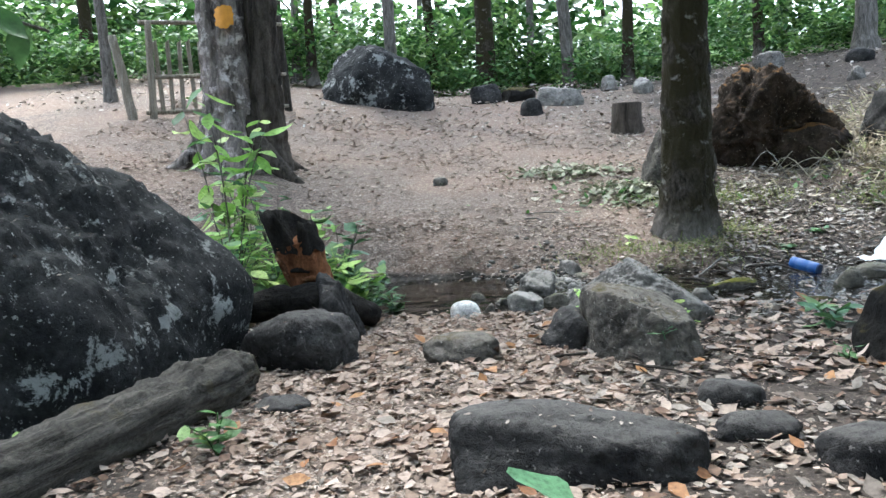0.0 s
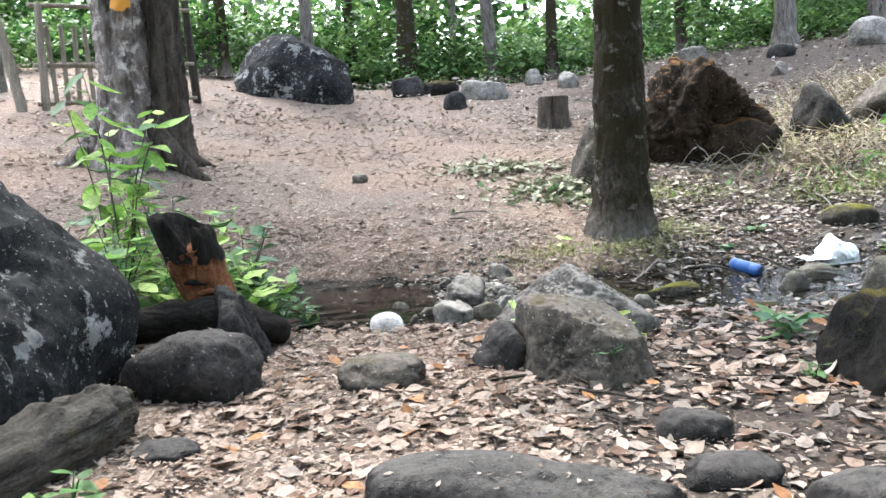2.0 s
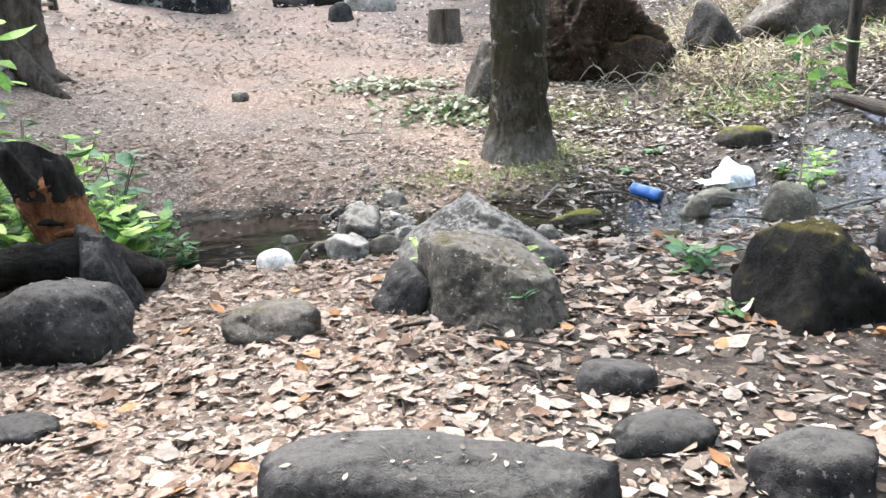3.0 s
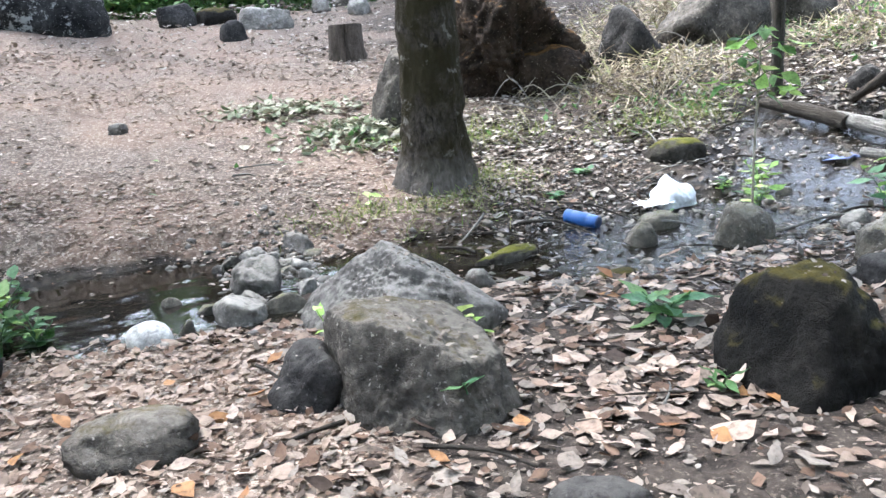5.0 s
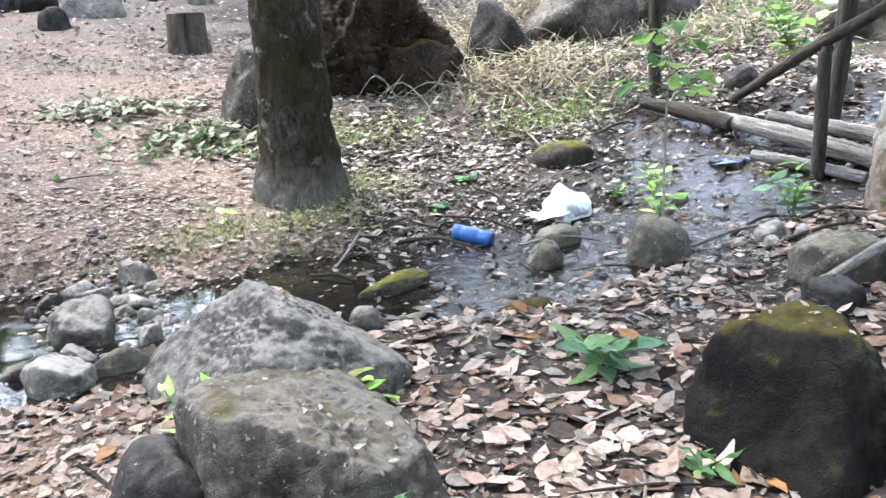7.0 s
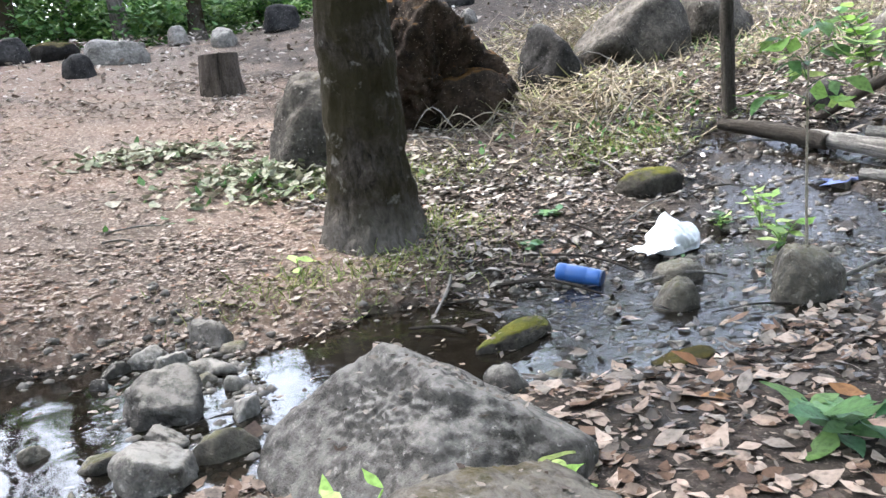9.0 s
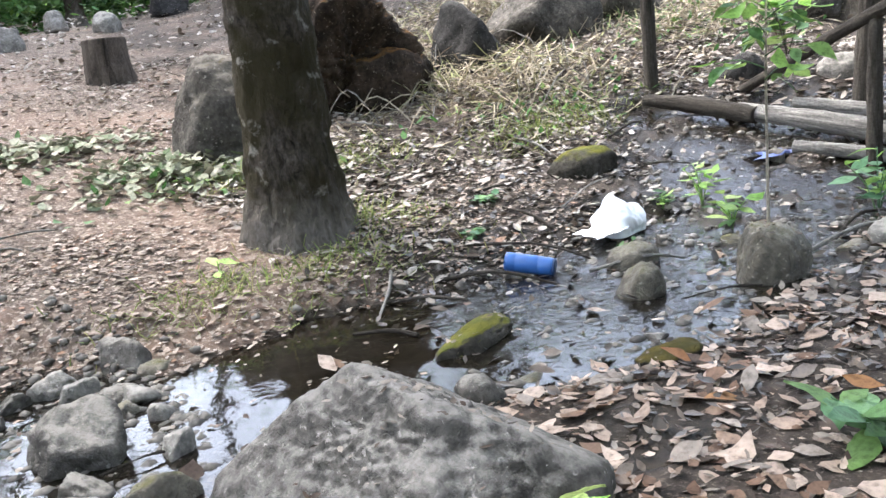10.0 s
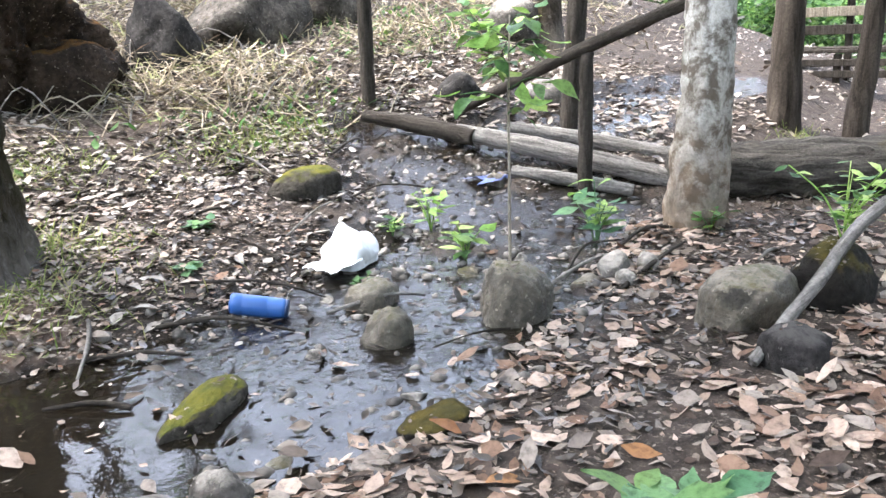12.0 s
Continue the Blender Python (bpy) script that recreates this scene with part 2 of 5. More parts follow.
STRAW = leaf_material("dry_grass", [(0.0, (0.25, 0.205, 0.145)), (0.35, (0.44, 0.38, 0.28)), (0.7, (0.14, 0.108, 0.074)), (1.0, (0.28, 0.3, 0.13))], 0.8, 0.15)
GRASS = leaf_material("green_grass", [(0.0, (0.12, 0.17, 0.04)), (0.5, (0.22, 0.27, 0.08)), (1.0, (0.3, 0.27, 0.12))], 0.6, 0.25)


def ground_material():
    m, nt, b = material("forest_soil", 0.95, 0.12)
    v = coords(nt, world_space=True)
    big = noise_of(nt, v, 1.1, 7, 0.6, 0.5)
    mid = noise_of(nt, v, 9, 8, 0.7, 0.3)
    fine = noise_of(nt, v, 55, 6, 0.75)
    soil = mix(nt, ramp(nt, mid, [(0.35, grey(0)), (0.65, grey(1))]), (0.016, 0.013, 0.011), (0.072, 0.058, 0.047))
    dusty = mix(nt, ramp(nt, mid, [(0.3, grey(0)), (0.7, grey(1))]), (0.062, 0.047, 0.037), (0.128, 0.099, 0.079))
    bits = node(nt, "ShaderNodeTexVoronoi", Scale=42.0)
    nt.links.new(v, bits.inputs["Vector"])
    litter = ramp(nt, bits.outputs["Color"], [(0.0, (0.06, 0.043, 0.033)), (0.35, (0.13, 0.098, 0.077)), (0.6, (0.22, 0.175, 0.14)), (0.85, (0.38, 0.32, 0.265))])
    dusty = mix(nt, ramp(nt, noise_of(nt, v, 0.55, 5, 0.6, 0.6), [(0.42, grey(0.85)), (0.56, grey(0))]), dusty, (0.16, 0.105, 0.075))
    dusty = mix(nt, ramp(nt, fine, [(0.42, grey(0)), (0.56, grey(0.85))]), dusty, litter)
    at = nt.nodes.new("ShaderNodeAttribute")
    at.attribute_name = "dust_light"
    edge = times(nt, times(nt, big, 0.5, "SUBTRACT"), 1.2)
    f = ramp(nt, times(nt, at.outputs["Fac"], edge, "ADD"), [(0.3, grey(0)), (0.7, grey(1))])
    soil = mix(nt, ramp(nt, fine, [(0.52, grey(0)), (0.62, grey(0.4))]), soil, litter)
    col = mix(nt, f, soil, dusty)
    wt = nt.nodes.new("ShaderNodeAttribute")
    wt.attribute_name = "wet"
    mud = mix(nt, ramp(nt, mid, [(0.35, grey(0)), (0.7, grey(1))]), (0.012, 0.01, 0.008), (0.05, 0.038, 0.028))
    wf = ramp(nt, times(nt, wt.outputs["Fac"], edge, "ADD"), [(0.25, grey(0)), (0.6, grey(1))])
    mud = mix(nt, ramp(nt, fine, [(0.55, grey(0)), (0.66, grey(0.35))]), mud, litter)
    col = mix(nt, wf, col, mud)
    nt.links.new(col, b.inputs["Base Color"])
    nt.links.new(ramp(nt, wf, [(0, grey(0.95)), (1, grey(0.2))]), b.inputs["Roughness"])
    bump(nt, b, times(nt, times(nt, mid, 1.5), fine, "ADD"), 0.55, 0.018)
    return m


def water_material():
    m, nt, b = material("stream_water", 0.03, 0.5)
    b.inputs["Base Color"].default_value = (0.05, 0.042, 0.03, 1)
    b.inputs["IOR"].default_value = 1.33
    b.inputs["Transmission Weight"].default_value = 0.85
    v = coords(nt, world_space=True)
    rip = noise_of(nt, v, 9, 3, 0.5, 1.2)
    rip2 = noise_of(nt, v, 34, 2, 0.5, 0.6)
    s = nt.nodes.new("ShaderNodeSeparateXYZ")
    nt.links.new(v, s.inputs[0])
    flow = ramp(nt, times(nt, s.outputs[0], 0.1), [(0.24, grey(0.06)), (0.34, grey(0.85))])
    bump(nt, b, times(nt, times(nt, rip, times(nt, rip2, 0.35), "ADD"), flow), 0.6, 0.03)
    return m


def plain(name, c, rough, spec=0.5, vary=0.15):
    m, nt, b = material(name, rough, spec)
    n = noise_of(nt, coords(nt), 12, 5, 0.6)
    col = mix(nt, n, tuple(k * (1 - vary) for k in c), tuple(min(1, k * (1 + vary)) for k in c))
    nt.links.new(col, b.inputs["Base Color"])
    bump(nt, b, n, 0.15, 0.01)
    return m


SOIL = ground_material()
WATER = water_material()
BLUE = plain("blue_plastic", (0.03, 0.105, 0.32), 0.35)
BLUEDARK = plain("dark_bottle_end", (0.012, 0.035, 0.1), 0.5)
ORANGEPAINT = plain("orange_paint", (0.55, 0.24, 0.03), 0.7, 0.3, 0.35)
SCRAPBLUE = plain("blue_film", (0.08, 0.11, 0.25), 0.4, 0.5, 0.3)
BAGWHITE = plain("white_plastic_film", (0.82, 0.83, 0.84), 0.35, 0.5, 0.06)

# ---- ground and stream ----
STREAM = [((-3.8, 9.0), (-1.0, 8.6), 0.55), ((-1.0, 8.45), (0.45, 8.4), 0.82), ((0.5, 8.35), (1.6, 8.2), 0.55), ((1.6, 8.15), (2.7, 8.15), 0.68),
          ((2.7, 8.2), (3.9, 8.25), 0.55), ((3.0, 7.6), (4.5, 7.8), 0.4), ((4.1, 8.3), (5.3, 8.35), 0.6), ((5.3, 8.4), (6.0, 9.5), 0.5),
          ((6.0, 9.5), (6.5, 10.3), 0.4), ((5.3, 8.0), (6.5, 8.3), 0.35), ((6.9, 9.1), (8.3, 9.2), 0.5), ((8.3, 9.2), (11, 8.8), 0.3)]
MUD = (2.22, 6.7)


def sp(v, k=0.35):
    return k * math.log1p(math.exp(max(-40, min(40, v / k))))


def sm(a, b, v):
    u = max(0, min(1, (v - a) / (b - a)))
    return u * u * (3 - 2 * u)


def terrain(x, y):
    """The lie of the land without the stream bed."""
    z = 0.205 * sp(y - 8.75) - 0.2 * sp(y - 26, 2)
    z += 0.16 * (sp(-x - 0.6) - sp(-x - 7, 1)) * sm(6.5, 9.5, y)
    z += 0.07 * (sp(x - 4) - sp(x - 14, 1)) * sm(9, 12, y)
    z += 0.22 * (sp(x - 5.6, 0.3) - sp(x - 7.8, 0.5)) * sm(7.3, 8.8, y) * (1 - 0.6 * sm(9.5, 11, y))
    return z


def bank(x, y):
    """Distance from the stream's middle over its half width, with an uneven shore."""
    if y < 6 or y > 12:
        return 9.0
    best = 9.0
    for (ax, ay), (bx, by), r in STREAM:
        dx, dy = bx - ax, by - ay
        u = max(0, min(1, ((x - ax) * dx + (y - ay) * dy) / (dx * dx + dy * dy)))
        best = min(best, math.hypot(x - ax - u * dx, y - ay - u * dy) / r)
    return best + 0.28 * noise.noise((x * 2.1, y * 2.1, 3)) + 0.12 * noise.noise((x * 6, y * 6, 8))


def water_level(x, y):
    return -0.035 + sm(4.2, 6.2, x) * (0.93 * terrain(x, y) - 0.03)


def height(x, y):
    n = 0.035 * noise.noise((x * 0.9, y * 0.9, 0)) + 0.016 * noise.noise((x * 3.3, y * 3.3, 5)) + 0.007 * noise.noise((x * 11, y * 11, 2))
    z = terrain(x, y) + n * (1 + 0.05 * max(0, y - 9))
    k = 1 - sm(0.7, 1.75, bank(x, y))
    race = sm(2.7, 3.3, x)
    bed = -0.075 + race * (0.045 + 0.06 * noise.noise((x * 2.6, y * 2.6, 61)) + 0.035 * noise.noise((x * 7, y * 7, 63)))
    return z + k * (water_level(x, y) + bed + n - z)


def mesh_of(name, verts, faces, mat, smooth=True):
    me = bpy.data.meshes.new(name)
    me.from_pydata(verts, [], faces)
    if mat:
        me.materials.append(mat)
    if smooth:
        me.polygons.foreach_set("use_smooth", [True] * len(me.polygons))
    return me


def spread(lo, hi, step, far):
    """Even steps from lo to hi, then ever longer ones out to far."""
    out = list(np.arange(lo, hi, step))
    s, v = step, hi
    while v < far:
        out.append(v)
        s *= 1.35
        v += s
    s, v, pre = step, lo, []
    while v > -far:
        s *= 1.35
        v -= s
        pre.append(v)
    return pre[::-1] + out


def build_ground():
    xs, ys = spread(-3.2, 7.6, 0.05, 450), spread(1.5, 11.5, 0.05, 450)
    verts, wet, dust_light = [], [], []
    for y in ys:
        for x in xs:
            verts.append((x, y, height(x, y)))
            wet.append(max(1 - sm(1.05, 1.35 + 0.9 * sm(2.5, 3.5, x), bank(x, y)), 1 - sm(0.8, 1.4, math.hypot((x - MUD[0]) / 0.28, (y - MUD[1]) / 0.2))))
            d = sm(8.2, 9.4, y) * (1 - sm(1.6, 3.6, x - 0.12 * (y - 9)))
            trail = 0.75 * sm(2.5, 4, y) * (1 - sm(7.2, 7.9, y)) * sm(-1.6, -0.9, x) * (1 - sm(0.5, 1.6, x - 0.1 * (y - 4)))
            dust_light.append(max(d, trail, 0.4 * sm(9, 12, y) * (1 - sm(5, 8, x))))
    w = len(xs)
    faces = [(j * w + i, j * w + i + 1, (j + 1) * w + i + 1, (j + 1) * w + i) for j in range(len(ys) - 1) for i in range(w - 1)]
    me = mesh_of("ground", verts, faces, SOIL)
    for key, vals in (("wet", wet), ("dust_light", dust_light)):
        me.attributes.new(key, "FLOAT", "POINT").data.foreach_set("value", vals)
    tagged(new("ground", me), "bare brown forest soil with mud beside the stream", "ground", kind="structure")


def build_water():
    verts, faces, at = [], [], {}
    step = 0.06
    for j in range(int(6 / step)):
        for i in range(int(19 / step)):
            x, y = -4.5 + i * step, 6.4 + j * step
            if bank(x + step / 2, y + step / 2) > 1.6:
                continue
            ids = []
            for p, q in ((i, j), (i + 1, j), (i + 1, j + 1), (i, j + 1)):
                if (p, q) not in at:
                    at[p, q] = len(verts)
                    u, w = -4.5 + p * step, 6.4 + q * step
                    verts.append((u, w, water_level(u, w) + 0.004 * noise.noise((u * 7, w * 7, 1)) * (1 + 2 * sm(2.8, 3.6, u))))
                ids.append(at[p, q])
            faces.append(ids)
    ob = new("water", mesh_of("water", verts, faces, WATER))
    ob.visible_shadow = False
    tagged(ob, "shallow rippling stream water over a muddy bed", "water", kind="structure")


build_ground()
build_water()


# ---- makers ----
def thing(name, at, label, category, group=""):
    ob = new(name)
    ob.empty_display_size = 0.1
    ob.matrix_world = Matrix.Translation(at)
    return tagged(ob, label, category, group)


def part(name, me, parent, label="", m=None):
    ob = new(name, me)
    ob.parent = parent
    if m is not None:
        ob.matrix_basis = m
    return tagged(ob, label) if label else ob


def rock_mesh(size, seed, mat, facets=9, level=4, rough=0.06, edge=18, box=2.4, cuts=(), sink=0.4, deep=0.72):
    """A stone of the given width, depth and height, its foot at z = 0: a rounded block cut by planes, then worn.
    box: 2 is round, more is blockier; edge: how sharp the edges are; cuts: planes (nx, ny, nz, distance) in half sizes."""
    rng = random.Random(seed)
    bm = bmesh.new()
    bmesh.ops.create_icosphere(bm, subdivisions=level, radius=1)
    planes = [(Vector(c[:3]).normalized(), c[3]) for c in cuts]
    for _ in range(facets):
        n = Vector((rng.gauss(0, 1), rng.gauss(0, 1), rng.gauss(0.1, 0.8))).normalized()
        planes.append((n, rng.uniform(deep, 0.98)))
    off = Vector((rng.uniform(-50, 50), rng.uniform(-50, 50), 0))
    for v in bm.verts:
        d = v.co.normalized()
        rs = [(abs(d.x) ** box + abs(d.y) ** box + abs(d.z) ** box) ** (-1 / box)]
        for n, h in planes:
            c = d.dot(n)
            if c > 0.12:
                rs.append(h / c)
        low = min(rs)
        r = low - math.log(sum(math.exp(-edge * (q - low)) for q in rs)) / edge
        p = d * 1.5 + off
        r += rough * (1.5 * noise.noise(p) + 0.9 * noise.noise(p * 2.3) - 0.9 * abs(noise.noise(p * 3.7)) + 0.5 * noise.noise(p * 7) - 0.3 * abs(noise.noise(p * 11)) + 0.3 * noise.noise(p * 18))
        v.co = d * r
    lo, hi = min(v.co.z for v in bm.verts), max(v.co.z for v in bm.verts)
    x0, x1 = min(v.co.x for v in bm.verts), max(v.co.x for v in bm.verts)
    y0, y1 = min(v.co.y for v in bm.verts), max(v.co.y for v in bm.verts)
    base = lo + sink * (hi - lo)
    for v in bm.verts:
        z = max((v.co.z - base) / (hi - base), -0.25)
        v.co = Vector(((v.co.x - (x0 + x1) / 2) / (x1 - x0) * size[0], (v.co.y - (y0 + y1) / 2) / (y1 - y0) * size[1], z * size[2]))
    me = bpy.data.meshes.new("stone")
    bm.to_mesh(me)
    bm.free()
    me.materials.append(mat)
    me.polygons.foreach_set("use_smooth", [True] * len(me.polygons))
    return me


def rock(name, x, y, size, seed, mat, label, turn=0, tilt=0, z=None, group="", **shape):
    me = rock_mesh(size, seed, mat, **shape)
    ob = new(name, me)
    ob.matrix_world = pose(x, y, height(x, y) if z is None else z, tilt, 0, turn)
    return tagged(ob, label, "rock" if name != "boulder" else "boulder", group)


def tube_data(points, radii, seg=12, lump=0.06, seed=0, fine=1.0, caps=True, bark=0.0):
    """A round body swept along points, smoothly thickened, with uneven skin."""
    pts = [Vector(p) for p in points]
    verts, faces = [], []
    side = Vector((1, 0, 0))
    ring = 0
    for k, p in enumerate(pts):
        t = (pts[min(k + 1, len(pts) - 1)] - pts[max(k - 1, 0)]).normalized()
        side = side - t * side.dot(t)
        if side.length < 0.01:
            side = t.orthogonal()
        side.normalize()
        up = t.cross(side)
        for i in range(seg):
            a = 2 * math.pi * i / seg
            d = side * math.cos(a) + up * math.sin(a)
            r = radii[k]
            q = p + d * r
            n = noise.noise(q * (2.2 * fine / max(0.08, r) * 0.3) + Vector((seed, 0, 0))) + 0.5 * noise.noise(q * (6 * fine / max(0.08, r) * 0.3) + Vector((0, seed, 0)))
            n += 0.6 * noise.noise((math.cos(a) * 4.5, math.sin(a) * 4.5, 2.2 * k / len(pts) * 6 + seed))
            q2 = Vector((q.x * 11, q.y * 11, q.z * 4.5)) + Vector((0, 0, seed))
            rid = bark * (0.5 - 1.6 * abs(noise.noise(q2)) + 0.5 * noise.noise(q2 * 2.7) - 0.5 * abs(noise.noise(q * 5))) if bark else 0.0
            verts.append(tuple(p + d * (r * (1 + lump * n) + rid)))
        if k:
            for i in range(seg):
                j = (i + 1) % seg
                faces.append((ring - seg + i, ring - seg + j, ring + j, ring + i))
        ring += seg
    if caps:
        for k, at in ((0, 0), (-1, ring - seg)):
            c = len(verts)
            verts.append(tuple(pts[k]))
            for i in range(seg):
                j = (i + 1) % seg
                faces.append((c, at + j, at + i) if k == 0 else (c, at + i, at + j))
    return verts, faces


def smooth_line(points, n):
    """n + 1 points on a smooth curve through the given (x, y, z, radius) ones."""
    P = [np.array(p, float) for p in points]
    out = []
    for k in range(n + 1):
        u = k / n * (len(P) - 1)
        i = min(int(u), len(P) - 2)
        f = u - i
        a, b, c, d = P[max(i - 1, 0)], P[i], P[i + 1], P[min(i + 2, len(P) - 1)]
        out.append(0.5 * ((2 * b) + (c - a) * f + (2 * a - 5 * b + 4 * c - d) * f * f + (3 * b - a - 3 * c + d) * f ** 3))
    return out


def limb_mesh(points, mat, n=16, seg=12, lump=0.08, seed=0, fine=1.0, bark=0.0):
    line = smooth_line(points, n)
    v, f = tube_data([p[:3] for p in line], [max(0.003, p[3]) for p in line], seg, lump, seed, fine, True, bark)
    return mesh_of("limb", v, f, mat)


def joined(pieces, mat, smooth=True):
    verts, faces = [], []
    for v, f in pieces:
        o = len(verts)
        verts += v
        faces += [tuple(i + o for i in q) for q in f]
    return mesh_of("piece", verts, faces, mat, smooth)


def leaf_shape(kind, rng):
    """Points of a leaf that is 1 long, along y, and its faces; two rows of facets that bend along the midrib."""
    widths = {"oval": (0.015, 0.15, 0.235, 0.26, 0.2, 0.1, 0.01), "lance": (0.01, 0.09, 0.14, 0.16, 0.12, 0.06, 0.006), "round": (0.03, 0.27, 0.38, 0.39, 0.31, 0.17, 0.02),
              "crumb": (0.12, 0.3, 0.24, 0.03), "far": (0.05, 0.27, 0.2, 0.02), "blade": (0.022, 0.024, 0.018, 0.003)}[kind]
    curl, fold, twist = rng.uniform(-0.25, 0.35), rng.uniform(-0.12, 0.3), rng.uniform(-0.22, 0.22)
    wave, phase = rng.uniform(0, 0.035), rng.uniform(0, 6)
    v, f, last = [], [], len(widths) - 1
    for k, w in enumerate(widths):
        y = k / last
        z = curl * (y - 0.5) ** 2 * 1.4
        s, q = 1 + rng.uniform(-0.15, 0.14), 1 + rng.uniform(-0.15, 0.14)
        bend = twist * (y - 0.5) ** 2
        v += [(-w * s + bend, y, z + fold * w + wave * math.sin(7 * y + phase) - twist * w), (bend, y, z), (w * q + bend, y, z + fold * w + wave * math.sin(8 * y + phase + 2) + twist * w)]
        if k:
            a = 3 * k
            f += [(a - 3, a - 2, a + 1, a), (a - 2, a - 1, a + 2, a + 1)]
    return np.array(v), f


def leaves_mesh(rows, mat, kinds, seed, shapes=8):
    """One mesh of many leaves. rows: (x, y, z, length, tilt x, tilt y, turn) in metres and radians."""
    rng = random.Random(seed)
    bank_of = [leaf_shape(rng.choice(kinds), rng) for _ in range(shapes)]
    rows = np.array(rows, float)
    pick = np.random.RandomState(seed).randint(0, shapes, len(rows))
    (ca, cb, cc), (sa, sb, sc) = np.cos(rows[:, 4:7].T), np.sin(rows[:, 4:7].T)
    turn = np.array([[cc * cb, cc * sb * sa - sc * ca, cc * sb * ca + sc * sa], [sc * cb, sc * sb * sa + cc * ca, sc * sb * ca - cc * sa], [-sb, cb * sa, cb * ca]])
    turn = turn.transpose(2, 0, 1) * rows[:, 3, None, None]
    verts, quads, o = [], [], 0
    for k, (v, f) in enumerate(bank_of):
        here = pick == k
        n = int(here.sum())
        if not n:
            continue
        verts.append((np.einsum("mij,nj->mni", turn[here], v) + rows[here, None, :3]).reshape(-1, 3))
        quads.append((np.array(f)[None] + (o + np.arange(n) * len(v))[:, None, None]).reshape(-1, 4))
        o += n * len(v)
    verts, quads = np.concatenate(verts), np.concatenate(quads)
    me = bpy.data.meshes.new("leaves")
    me.vertices.add(len(verts))
    me.vertices.foreach_set("co", verts.ravel())
    me.loops.add(quads.size)
    me.loops.foreach_set("vertex_index", quads.ravel())
    me.polygons.add(len(quads))
    me.polygons.foreach_set("loop_start", np.arange(0, quads.size, 4))
    me.polygons.foreach_set("use_smooth", np.ones(len(quads), bool))
    me.update(calc_edges=True)
    me.materials.append(mat)
    return me


def scatter(name, rows, mat, kinds, seed, label, category):
    return tagged(new(name, leaves_mesh(rows, mat, kinds, seed, 14)), label, category, kind="stuff")


def leaf_mesh(kind, mat, seed):
    v, f = leaf_shape(kind, random.Random(seed))
    return mesh_of("leaf", v.tolist(), f, mat)


def plant(name, x, y, stems, leaf, size, mats, seed, label, category="plant", per=7, spread_out=0.5, tall=0.3, z=None, droop=0.3, top_only=False):
    """A small plant: stems with leaves round them; every leaf is a part."""
    rng = random.Random(seed)
    root = thing(name, (x, y, height(x, y) - 0.01 if z is None else z), label, category)
    shapes = [leaf_mesh(leaf, mats[k % len(mats)], seed + k) for k in range(4)]
    for s in range(stems):
        a = rng.uniform(0, 6.28)
        tip = Vector((math.cos(a) * spread_out * rng.uniform(0.2, 1), math.sin(a) * spread_out * rng.uniform(0.2, 1), tall * rng.uniform(0.7, 1.1)))
        mid = Vector((tip.x * 0.35, tip.y * 0.35, tip.z * 0.6))
        r = 0.004 + 0.0015 * tall
        stem = part("stem", limb_mesh([(0, 0, 0, r * 1.3), (*mid, r), (*tip, r * 0.5)], mats[0] if tall < 0.8 else GREYBARK, 6, 5, 0.03), root)
        for k in range(per):
            u = 1 - (k / per) * (0.3 if top_only else 0.75)
            at = mid.lerp(tip, (u - 0.6) / 0.4) if u > 0.6 else mid * (u / 0.6)
            turn = k * 2.4 + a + rng.uniform(-0.4, 0.4)
            part("leaf", rng.choice(shapes), stem, m=Matrix.Translation(at) @ Euler((rng.uniform(-droop, 0.5), rng.uniform(-0.3, 0.3), turn)).to_matrix().to_4x4() @ Matrix.Scale(size * rng.uniform(0.65, 1.1), 4))
    return root


def foliage(center, radii, n, size, seed, shell=0.5, per=45, tight=(0.12, 0.3)):
    """Rows for leaves_mesh(): leaves in clumps that fill an uneven round body."""
    r = np.random.RandomState(seed)
    m = max(6, n // per)
    d = r.normal(size=(m, 3))
    d *= ((shell + (1 - shell) * r.rand(m)) / np.linalg.norm(d, axis=1))[:, None]
    clumps = np.array(center) + d * radii
    wide = r.uniform(*tight, m) * min(radii)
    k = r.randint(0, m, n)
    at = clumps[k] + r.normal(size=(n, 3)) * wide[k, None] * (1, 1, 0.7)
    return np.column_stack([at, size * r.uniform(0.5, 1.2, n), r.uniform(-0.9, 0.7, n), r.uniform(-0.7, 0.7, n), r.uniform(0, 6.28, n)]).tolist()


